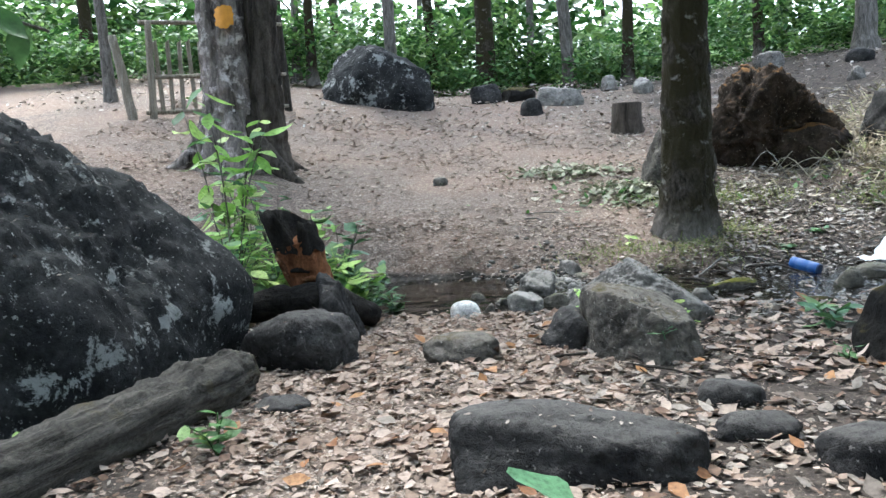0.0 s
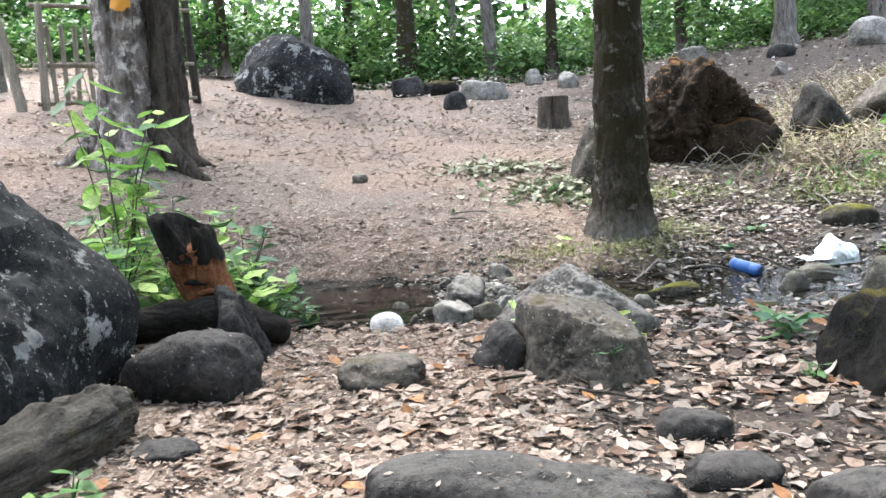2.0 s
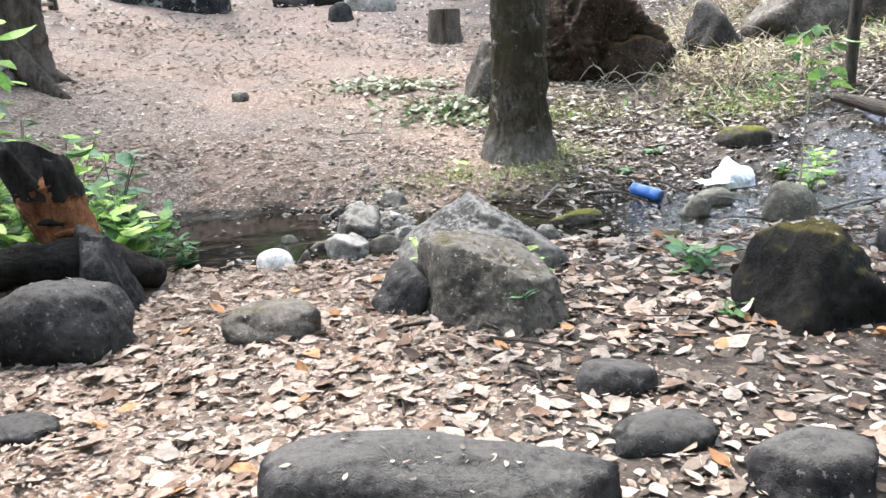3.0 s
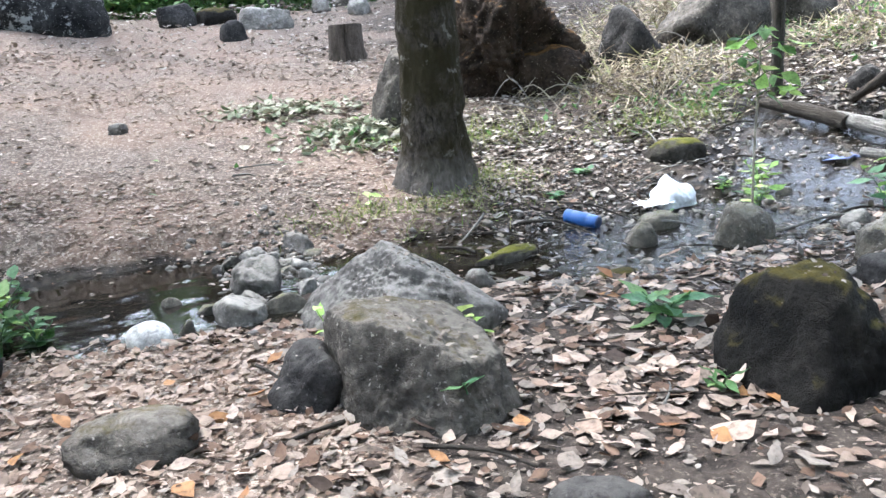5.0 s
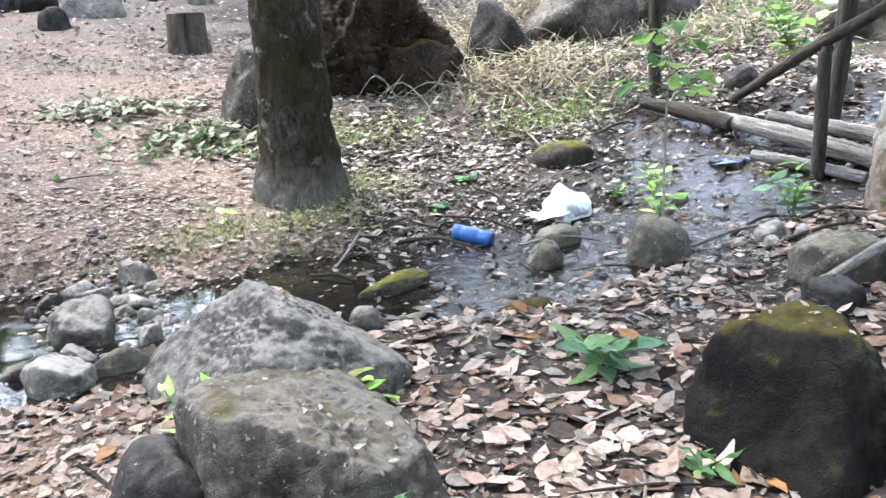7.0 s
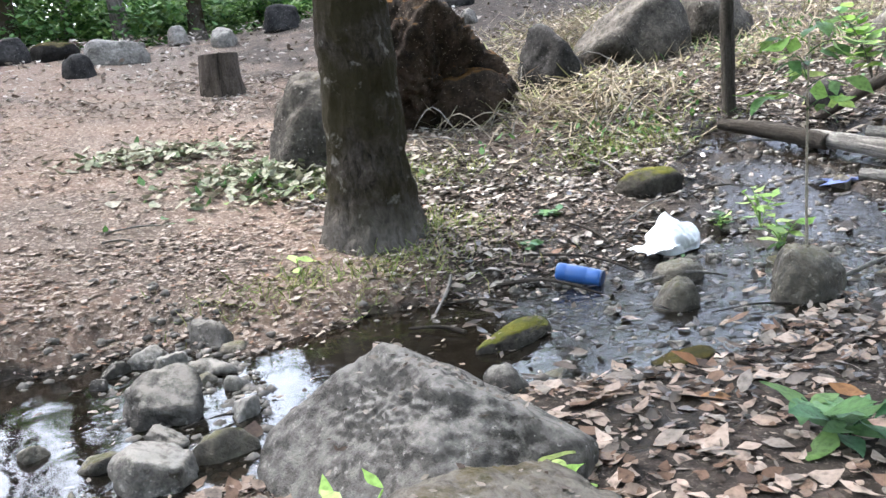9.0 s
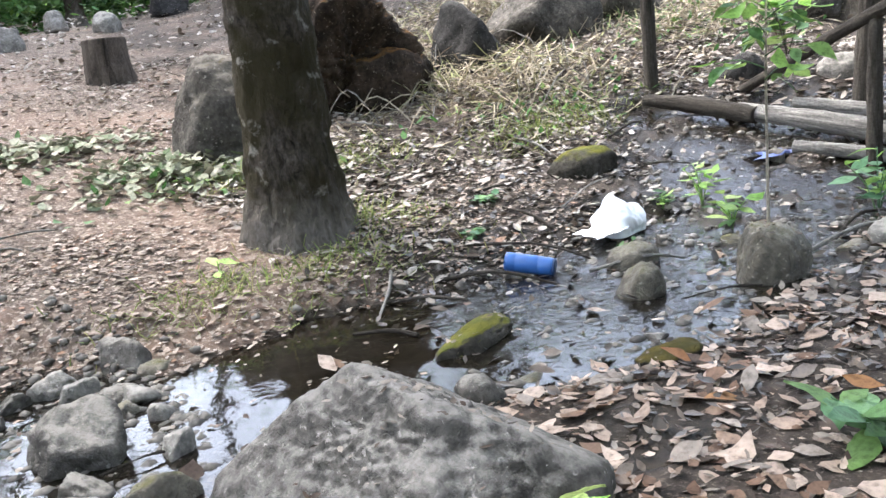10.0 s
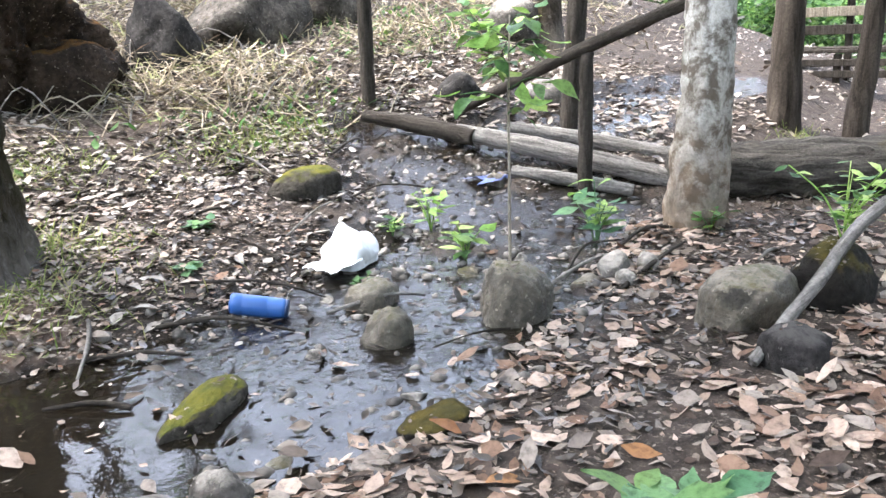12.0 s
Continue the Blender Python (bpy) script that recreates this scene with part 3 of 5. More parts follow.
def tree(x, y, r, tall, mat, label, seed, lean=(0, 0), flare=1.6, crown=True, z=None, wobble=0.08, seg=20, first=4.0, shade_leaves=0, bark=0.0):
    """A trunk with a flared foot, limbs above head height and a leafy crown."""
    rng = random.Random(seed)
    root = thing("tree", (x, y, (height(x, y) if z is None else z)), label, "tree")
    line = []
    for k in range(9):
        u = k / 8
        line.append((lean[0] * u * tall + wobble * rng.uniform(-1, 1) * u, lean[1] * u * tall + wobble * rng.uniform(-1, 1) * u, -0.12 + u * tall, r * (1 - 0.55 * u)))
    foot = [(line[0][0], line[0][1], -0.15, r * flare), (lean[0] * 0.12, lean[1] * 0.12, 0.12, r * (1 + (flare - 1) * 0.55)), (lean[0] * 0.4, lean[1] * 0.4, 0.4, r * (1 + (flare - 1) * 0.18))]
    sm_line = smooth_line(foot + line[1:], 240 if bark else 60)
    v, f = tube_data([p[:3] for p in sm_line], [p[3] for p in sm_line], seg, 0.1, seed, 1.3, True, bark)
    part("trunk", mesh_of("trunk", v, f, mat), root)
    if crown:
        top = Vector(line[-1][:3])
        rows = []
        for k in range(5):
            a = k * 1.256 + rng.uniform(-0.3, 0.3)
            z0 = first + (tall - first) * rng.uniform(0, 0.8)
            u = z0 / tall
            b = Vector((lean[0] * z0, lean[1] * z0, z0))
            e = b + Vector((math.cos(a) * tall * 0.22, math.sin(a) * tall * 0.22, tall * 0.2))
            m2 = b.lerp(e, 0.5) + Vector((0, 0, -0.15))
            rr = r * (1 - 0.55 * u) * 0.5
            part("limb", limb_mesh([(*b, rr), (*m2, rr * 0.7), (*e, rr * 0.25)], mat, 8, 7, 0.06, seed + k), root)
            rows += foliage(e, (tall * 0.13, tall * 0.13, tall * 0.08), 160, 0.24, seed + k)
        rows += foliage(top, (tall * 0.16, tall * 0.16, tall * 0.1), 200, 0.24, seed + 9)
        # Extra leaves overhead, out of view, added to keep sky light off the ground.
        if shade_leaves:
            rows += foliage((lean[0] * 6.5, lean[1] * 6.5, min(6.8 + max(0, tall - 11) * 0.8, 9)), (3.6, 3.6, 1.5), shade_leaves, 0.36, seed + 11, 0.1, 22, (0.25, 0.5))
        part("crown", leaves_mesh(rows, WOODLEAF, ("far",), seed), root)
    return root


def pole(name, points, mat, label, category="post", seed=0, seg=9, lump=0.12, bark=0.004, n=30):
    """A stick, pole or log through (x, y, z, radius) points in the world."""
    a, b = Vector(points[0][:3]), Vector(points[-1][:3])
    m = Matrix.Translation(a) @ (b - a).to_track_quat("Z", "Y").to_matrix().to_4x4()
    back = m.inverted()
    me = limb_mesh([(*(back @ Vector(p[:3])), p[3]) for p in points], mat, n, seg, lump, seed, 1.5, bark)
    ob = new(name, me)
    ob.matrix_world = m
    return tagged(ob, label, category)


# ---- rocks of the near bank ----
rock("boulder", -2.85, 5.5, (2.95, 2.4, 2.1), 11, BOULDER, "huge dark grey boulder with pale lichen patches beside the log", facets=9, level=6, rough=0.055, box=3.4, edge=16, sink=0.5, cuts=((0.58, -0.12, 0.8, 0.57), (0.95, -0.3, 0.2, 0.84), (0.2, -0.95, 0.3, 0.8)))
rock("rock", -0.98, 5.9, (0.8, 0.6, 0.36), 21, DARKROCK, "smooth dark rock at the foot of the big boulder", facets=6, level=5, box=2.3, turn=-15, edge=10)
rock("rock", -0.8, 6.5, (0.42, 0.36, 0.5), 22, DARKROCK, "pointed dark rock beside the broken stump", facets=5, level=5, edge=25, cuts=((0.8, -0.1, 0.55, 0.5), (-0.95, -0.2, 0.1, 0.55)))
rock("rock", 0.62, 3.8, (1.1, 0.48, 0.27), 23, DARKROCK, "long flat-topped dark rock lying among dry leaves", facets=6, level=5, turn=-6, box=4.5, edge=18, rough=0.045, cuts=((0.25, -0.3, 0.9, 0.8), (0.1, -0.9, 0.35, 0.75)))
rock("stone", 0.1, 5.75, (0.5, 0.35, 0.15), 24, MOSSLITE, "low rounded brownish stone half buried in leaves", facets=4, edge=10)
rock("stone", 0.1, 7.3, (0.26, 0.22, 0.16), 25, WHITEROCK, "rounded white stone at the water's edge", facets=4, edge=9, rough=0.03)
rock("rock", 1.42, 6.92, (0.98, 1.1, 0.43), 26, WEDGEROCK, "pale grey wedge-shaped rock at the stream bank", facets=3, level=6, rough=0.03, box=2.8, edge=18, turn=8, cuts=((-0.72, -0.1, 0.62, 0.42), (0.6, -0.1, 0.75, 0.45), (-0.2, -0.7, 0.6, 0.6), (0.1, 0.8, 0.5, 0.6)))
rock("rock", 1.24, 5.74, (0.7, 0.84, 0.42), 27, MOSSLITE, "big blocky grey-brown rock with thin moss and seedlings", facets=2, level=6, box=8, edge=30, turn=4, rough=0.05, sink=0.5, cuts=((-1, -0.1, 0.04, 0.86), (0.5, -0.75, 0.3, 0.98), (0.28, -0.12, 0.95, 0.8), (-0.35, -0.9, 0.1, 0.9)))
rock("rock", 0.8, 6.0, (0.36, 0.4, 0.24), 28, DARKROCK, "small dark rock leaning on the big blocky rock", facets=6, box=3, cuts=((-0.6, -0.3, 0.7, 0.6),))
rock("rock", 2.78, 5.3, (0.7, 0.66, 0.47), 29, MOSSROCK, "dark round-shouldered rock with brown moss on top", facets=5, level=5, box=2.9, edge=16, cuts=((-0.85, -0.2, 0.5, 0.75), (0.2, -0.95, 0.1, 0.72)))
rock("rock", 3.32, 5.1, (0.5, 0.5, 0.36), 30, MOSSROCK, "dark mossy rock beside a bigger mossy rock", facets=6, level=5, box=2.7)
rock("stone", 1.5, 4.68, (0.34, 0.25, 0.12), 31, DARKROCK, "small dark half-buried stone among leaves", facets=6)
rock("stone", 1.45, 4.15, (0.4, 0.22, 0.1), 32, DARKROCK, "flat dark half-buried stone among leaves", facets=6)
rock("stone", 1.8, 3.75, (0.44, 0.35, 0.17), 33, DARKROCK, "dark brown angular stone on bare soil", facets=7, box=3)
rock("stone", -0.87, 4.9, (0.33, 0.26, 0.06), 34, DARKROCK, "flat dark stone near the fallen log", facets=6)

# ---- rocks of the stream ----
rock("rock", 2.47, 7.97, (0.56, 0.22, 0.12), 41, MOSSBRIGHT, "low bright mossy rock lying in the stream", facets=5, turn=24, z=-0.065, box=2.6, level=5)
rock("rock", 3.42, 7.83, (0.25, 0.24, 0.19), 42, BROWNROCK, "grey-green wet stone in the shallow stream", facets=8, z=-0.06, edge=22)
rock("rock", 3.82, 8.27, (0.34, 0.26, 0.15), 43, BROWNROCK, "wet rounded stone in the shallow stream", facets=6, z=-0.06)
rock("rock", 4.02, 7.52, (0.45, 0.4, 0.31), 44, BROWNROCK, "brown rounded rock with mossy sides in the water", facets=2, level=5, z=-0.07, box=2.3, edge=12)
rock("rock", 4.95, 9.85, (0.62, 0.42, 0.19), 45, MOSSBRIGHT, "rounded yellow-green mossy rock on the bank", facets=4)
rock("stone", 2.05, 7.38, (0.2, 0.18, 0.13), 46, ROCK, "small grey stone at the pool's edge", facets=6)
rock("stone", 2.35, 7.42, (0.16, 0.13, 0.08), 47, WETROCK, "small dark stone at the pool's edge", facets=6)
rock("rock", 2.87, 7.12, (0.36, 0.26, 0.08), 48, MOSSROCK, "flat mossy stone among wet leaves", facets=6)
rock("rock", 4.42, 6.48, (0.58, 0.42, 0.26), 49, BROWNROCK, "rounded mossy rock beside a bare branch", facets=4, level=5, box=2.8)
rock("rock", 3.95, 6.15, (0.32, 0.28, 0.16), 50, DARKROCK, "dark angular stone on the leafy bank", facets=8, edge=24)
rock("rock", 4.95, 6.25, (0.6, 0.45, 0.3), 51, MOSSROCK, "moss-covered rock with ferns growing on it", facets=6)
rng = random.Random(5)
for k, (x, y, s) in enumerate([(0.74, 8.2, .42), (0.6, 7.5, .32), (0.88, 7.58, .28), (0.62, 9.05, .16), (1.1, 8.66, .22), (1.25, 8.95, .22), (1.14, 9.12, .32), (0.88, 8.9, .2), (0.82, 8.62, .17), (1.0, 8.74, .2),
                               (0.8, 9.1, .22), (0.98, 8.5, .15), (0.52, 8.85, .13), (1.12, 8.36, .14), (0.45, 7.8, .2), (0.7, 7.85, .22), (1.05, 7.95, .2), (0.3, 7.45, .16), (1.2, 9.15, .15), (0.95, 9.0, .14), (0.2, 8.1, .14),
                               (3.1, 8.0, .12), (3.6, 7.55, .1), (4.5, 8.1, .16), (4.3, 8.45, .13), (4.9, 8.0, .13), (5.3, 8.7, .15), (3.0, 7.35, .11), (5.0, 8.9, .12), (4.6, 7.4, .18), (3.7, 8.5, .12), (5.6, 9.4, .16), (6.2, 9.0, .18)]):
    rock("stone", x, y, (s, s * rng.uniform(0.65, 0.95), s * rng.uniform(0.35, 0.6)), 60 + k, (ROCK, PALEROCK, BROWNROCK)[k % 3], ("grey", "pale grey", "brown")[k % 3] + " stone lying in the shallow stream", turn=rng.uniform(0, 180), facets=12, level=4, box=3.2, edge=40, rough=0.06, deep=0.5, z=water_level(x, y) - 0.02, group="stones in the stream")

for k, (x, y, q) in enumerate([(4.85, 7.35, .2), (4.98, 7.2, .16), (4.72, 7.22, .12)]):
    rock("stone", x, y, (q * 1.2, q * 0.8, q * 0.6), 110 + k, PALEROCK, "pale rounded stone beside the brown stream rock", facets=4, level=4, box=2.3, edge=12, turn=40 * k)

# ---- rocks of the far bank ----
rock("earth_mound", 4.5, 13.0, (2.1, 1.6, 1.42), 81, EARTH, "steep mound of red-brown earth and roots behind a tree", facets=5, level=6, rough=0.13, edge=12, box=2.6, sink=0.3, cuts=((0.62, -0.1, 0.75, 0.62), (-0.8, -0.2, 0.5, 0.72), (0.1, -0.9, -0.42, 0.5)))
# Added lump of dark earth; stands in for the shade in the mound's hollow.
rock("rock", 4.95, 12.7, (1.3, 0.8, 0.62), 82, EARTH, "dark earthy lump added in place of the shaded hollow under the mound", facets=8, level=5, edge=16, rough=0.1, deep=0.6)
rock("rock", 2.98, 12.15, (1.05, 0.9, 0.85), 83, MOSSLITE, "brown rock half hidden behind the tree trunk", facets=4, level=5, box=2.1, edge=10)
rock("rock", 6.35, 13.0, (1.1, 0.7, 0.75), 84, DARKROCK, "dark triangular rock on the dry grassy slope", facets=4, edge=24, cuts=((0.75, -0.2, 0.6, 0.4), (-0.9, -0.2, 0.35, 0.6)))
rock("boulder", 7.8, 13.4, (1.7, 1.1, 0.85), 85, MOSSLITE, "broad grey boulder on the dry grassy slope", facets=6, cuts=((-0.6, 0, 0.75, 0.6),))
rock("boulder", 9.2, 13.4, (1.1, 0.9, 0.75), 86, MOSSLITE, "grey boulder on the slope above the stream", facets=6)
rock("boulder", -1.95, 19.8, (2.6, 1.8, 1.35), 87, BOULDER, "large dark mossy boulder at the edge of the woods", facets=7, level=5, box=3, cuts=((0.5, 0, 0.8, 0.75),))
rock("rock", 0.5, 20.3, (0.75, 0.6, 0.38), 88, DARKROCK, "dark rock at the edge of the clearing", facets=10, edge=30, box=3)
rock("rock", 2.1, 19.4, (1.05, 0.6, 0.38), 89, PALEROCK, "pale grey rock at the edge of the clearing", facets=7, box=3)
rock("rock", 1.4, 18.1, (0.48, 0.4, 0.34), 90, DARKROCK, "small dark rock on the bare clearing", facets=7)
rock("rock", 1.25, 20.4, (0.8, 0.6, 0.3), 91, MOSSROCK, "mossy rock at the edge of the clearing", facets=10, edge=30)
for k, (x, y, s) in enumerate([(-0.3, 12.7, .22), (5.6, 21.5, .9), (4.1, 20.3, .7), (7.0, 20.5, .8), (8.6, 19.5, .6), (10.8, 19.8, 1.1), (7.7, 17.6, .5), (7.6, 10.3, .5), (8.3, 9.75, .45), (10.6, 11.5, 1.0), (-5.6, 19.5, .6), (3.5, 21.4, .6)]):
    rock("rock", x, y, (s, s * 0.7, s * 0.5), 130 + k, (ROCK, DARKROCK, PALEROCK)[k % 3], ("grey", "dark", "pale")[k % 3] + " rock lying on the leafy slope", facets=7, edge=20, box=2.6, turn=k * 40, group="rocks on the slope")

# ---- trees, stumps and logs ----
tree(2.57, 10.0, 0.285, 9, BARK, "brown tree trunk with mossy dark bark and flared foot", 1, lean=(0.006, 0.0), flare=1.5, seg=84, shade_leaves=1900, bark=0.02)
# Out of view; added to bear the hanging branch and shade the ground.
tree(-3.6, 2.3, 0.2, 9, GREYBARK, "unseen grey tree added to hold the hanging branch and give shade", 8, seg=20, shade_leaves=1600)
# Five unseen trees, added so that their crowns shade the scene.
for x, y in ((4.6, 1.2), (9.2, 3.2), (0.6, -2.6), (-5.6, 6.8), (6.5, -2.5)):
    tree(x, y, 0.2, 9, GREYBARK, "unseen grey tree added to shade the path", 9, seg=16, shade_leaves=1600)
tree(6.0, 7.3, 0.175, 8, PALEBARK, "pale mottled tree trunk, brown at the foot", 2, lean=(0.07, -0.02), flare=1.3, seg=56, shade_leaves=1500, bark=0.006)
tree(10.2, 7.85, 0.17, 8, OLDBARK, "grey tree trunk standing by the water", 3, lean=(0.03, 0.0), flare=1.15)
tree(10.6, 7.2, 0.12, 7, OLDBARK, "thin leaning grey tree trunk", 4, lean=(0.12, -0.05), flare=1.2)
OLD_TREE = tree(-3.35, 12.9, 0.4, 10, FLAKYBARK, "thick old tree with pale flaky bark and spreading roots", 5, lean=(0.0, 0), flare=1.7, seg=72, shade_leaves=1500, bark=0.05)
tree(-2.85, 12.95, 0.27, 9, OLDBARK, "second dark stem of the old tree", 6, lean=(0.03, 0), flare=1.6, seg=56, bark=0.04)
for k, (x, y, r, mat, lean) in enumerate([(-7.0, 17.3, .11, GREYBARK, -.02), (-1.7, 21.0, .15, GREYBARK, .0), (0.6, 24.6, .27, BARK, 0), (2.9, 24.4, .18, GREYBARK, -.06), (9.6, 21.5, .24, GREYBARK, .02),
                                          (-3.9, 22.5, .13, BARK, 0), (-4.4, 22.9, .11, GREYBARK, .05), (-0.9, 26, .16, BARK, -.04), (1.9, 26, .12, GREYBARK, .03), (4.4, 24, .16, BARK, .02), (6.2, 25, .2, GREYBARK, 0),
                                          (7.6, 23, .13, BARK, -.03), (12.2, 22, .28, GREYBARK, .02), (14.5, 24, .2, BARK, 0), (-9.5, 22, .16, BARK, 0), (-11.5, 19, .2, GREYBARK, .04), (10.9, 11.1, .16, BARK, .05), (17.5, 16, .25, GREYBARK, 0), (15, 12.5, .2, BARK, .03)]):
    tree(x, y, r, 12 + k % 4, mat, "slender grey-brown woodland tree", 20 + k, lean=(lean, 0), seg=14, first=9.0, shade_leaves=450 if k < 13 else 0)
for k in range(34):
    a = rng.uniform(-1.5, 1.9)
    d = rng.uniform(27, 46) if a < 0.6 else rng.uniform(36, 60)
    tree(d * math.sin(a) + 2, d * math.cos(a) + 2, rng.uniform(0.1, 0.22), rng.uniform(12, 15), (GREYBARK, BARK)[k % 2], "slender tree deep in the woods", 60 + k, lean=(rng.uniform(-.05, .05), 0), seg=8, first=8.0)

for k, (a, n, r) in enumerate([(-2.6, 1.0, 0.13), (-1.9, 0.8, 0.12), (-1.2, 0.9, 0.14), (-0.5, 1.3, 0.15), (0.1, 1.1, 0.12)]):
    c, q = math.cos(a), math.sin(a)
    low = height(-3.35 + c * n, 12.9 + q * n) - height(-3.35, 12.9)
    part("root", limb_mesh([(0.3 * c, 0.3 * q, 0.75, r * 0.7), (0.5 * c, 0.5 * q, 0.3, r), (0.75 * n * c, 0.75 * n * q, low * 0.7 + 0.06, r * 0.75), (n * c, n * q, low - 0.05, r * 0.4)], OLDBARK if k > 2 else FLAKYBARK, 14, 10, 0.12, k), OLD_TREE)


def cut_stump():
    z = height(2.95, 15.9)
    s = thing("cut_stump", (2.95, 15.9, z), "short sawn-off grey tree stump on bare ground", "tree stump")
    part("body", limb_mesh([(0, 0, -0.1, 0.31), (0, 0, 0.1, 0.28), (0, 0, 0.46, 0.26), (0, 0, 0.48, 0.245)], OLDBARK, 14, 20, 0.08, 3), s)
    part("cut_face", limb_mesh([(0, 0, 0.475, 0.245), (0, 0, 0.488, 0.24), (0, 0, 0.49, 0.2)], DEADWOOD, 4, 20, 0.05, 3), s, "flat sawn top, weathered grey")


cut_stump()


def hollow_stump():
    """A leaning broken trunk: red rotten wood below, a split black head with a hollow above."""
    x0, y0 = -0.98, 6.82
    s = thing("hollow_stump", (x0, y0, height(x0, y0)), "leaning broken hollow trunk, red-brown with a black split head", "tree stump")
    lean = lambda h: (-0.2 * h - 0.03 * h * h, -0.16 * h * h)
    body = [(*lean(h), h, r) for h, r in ((-0.1, 0.21), (0.2, 0.185), (0.42, 0.16), (0.62, 0.175), (0.74, 0.18))]
    part("bark", limb_mesh(body, ROTWOOD, 60, 44, 0.14, 3, 1.4, 0.022), s)
    for k, (h, a) in enumerate(((0.36, -1.9), (0.43, -1.2), (0.5, -1.7), (0.3, -1.3))):
        cx, cy = lean(h)
        r = 0.163
        part("splinter", limb_mesh([(cx + r * math.cos(a - 0.45), cy + r * math.sin(a - 0.45), h, 0.012), (cx + (r + 0.012) * math.cos(a), cy + (r + 0.012) * math.sin(a), h + 0.015, 0.022), (cx + r * math.cos(a + 0.5), cy + r * math.sin(a + 0.5), h - 0.01, 0.01)], (BLACKWOOD, ROTWOOD)[k % 2], 8, 8, 0.2, k), s)
    verts, faces, seg, rows = [], [], 56, 16
    for k in range(rows + 1):
        u = min(k / 10, 1.0)
        inner = max(0, k - 10) / 6
        for i in range(seg):
            a = 2 * math.pi * i / seg
            notch = math.exp(-((math.atan2(math.sin(a + 1.35), math.cos(a + 1.35))) / 0.2) ** 2)
            left = 0.5 - 0.5 * math.tanh(3 * math.cos(a + 0.15))
            top = 0.87 + 0.09 * left - 0.2 * notch + 0.025 * noise.noise((math.cos(a) * 3, math.sin(a) * 3, 4))
            low = 0.64 + 0.05 * noise.noise((math.cos(a) * 2, math.sin(a) * 2, 9))
            h = low + (top - low) * u - 0.22 * inner ** 0.7
            r = 0.19 * (1 + 0.09 * noise.noise((math.cos(a) * 2.2, math.sin(a) * 2.2, u * 3)) + 0.04 * noise.noise((math.cos(a) * 9, math.sin(a) * 9, h * 8))) * (1 - 0.2 * notch * u) * (1 - 0.1 * max(0, u - 0.75) * 4) * (1 - 0.93 * inner) + 0.002
            cx, cy = lean(h)
            verts.append((cx + r * math.cos(a), cy + r * math.sin(a), h))
    for k in range(rows):
        for i in range(seg):
            j = (i + 1) % seg
            faces.append((k * seg + i, k * seg + j, (k + 1) * seg + j, (k + 1) * seg + i))
    part("black_head", mesh_of("black_head", verts, faces, BLACKWOOD), s, "black split head with a hollow")


hollow_stump()
pole("fallen_log", [(-2.15, 2.7, 0.05, 0.18), (-1.8, 3.6, 0.07, 0.175), (-1.4, 4.6, 0.11, 0.165), (-1.2, 5.08, 0.13, 0.15), (-1.17, 5.18, 0.13, 0.1)], LOGWOOD, "mossy grey fallen log lying against the boulder", "log", 3, 56, 0.16, 0.02, 90)
pole("dark_root", [(-1.75, 6.5, 0.2, 0.1), (-1.3, 6.6, 0.28, 0.12), (-0.9, 6.65, 0.26, 0.13), (-0.6, 6.9, 0.08, 0.08)], BLACKWOOD, "thick dark root lying under the broken stump", "root", 4, 14, 0.2)
pole("big_log", [(6.75, 7.75, 0.2, 0.17), (7.12, 7.3, 0.2, 0.21), (7.55, 6.4, 0.2, 0.22), (8.1, 5.0, 0.2, 0.2)], LOGWOOD, "thick weathered grey log lying behind the pale tree", "log", 5, 48, 0.14, 0.02, 70)
pole("pale_log", [(6.7, 9.7, 0.46, 0.07), (6.75, 8.8, 0.33, 0.085), (6.9, 7.75, 0.12, 0.08)], DEADWOOD, "pale bare log lying across the stream", "log", 6, 14)
pole("pale_log", [(6.98, 9.35, 0.47, 0.06), (7.25, 8.6, 0.34, 0.07), (7.6, 7.75, 0.14, 0.07)], DEADWOOD, "thinner pale bare log lying across the stream", "log", 7, 14)
pole("pale_log", [(6.3, 8.9, 0.22, 0.05), (6.45, 8.45, 0.16, 0.055), (6.6, 8.0, 0.08, 0.05)], DEADWOOD, "short pale log lying in the stream", "log", 8, 12)
pole("dark_log", [(6.5, 10.6, 0.6, 0.05), (6.6, 10.1, 0.53, 0.08), (6.66, 9.5, 0.42, 0.075)], DARKWOOD, "wet dark log lying across the stream", "log", 9, 12)
pole("wooden_post", [(6.88, 10.85, 0.5, 0.07), (6.9, 10.85, 1.6, 0.068), (6.98, 10.85, 3.2, 0.06)], DARKWOOD, "tall thin dark wooden post at the water's edge", "post", 10)
pole("forked_post", [(6.44, 8.33, 0.0, 0.06), (6.46, 8.33, 0.6, 0.055), (6.48, 8.33, 1.05, 0.05), (6.52, 8.33, 1.12, 0.045)], DARKWOOD, "short dark forked post standing in the stream", "post", 11)
pole("wooden_post", [(7.28, 8.93, 0.25, 0.08), (7.42, 8.9, 1.3, 0.085), (7.62, 8.85, 3.0, 0.08)], DARKWOOD, "thick grey-brown leaning post standing in water", "post", 12)
pole("leaning_pole", [(7.2, 10.08, 0.56, 0.045), (6.83, 9.2, 0.87, 0.05), (6.5, 8.38, 1.15, 0.05), (6.12, 7.4, 1.46, 0.045)], DARKWOOD, "long dark pole leaning on the forked post", "pole", 13)
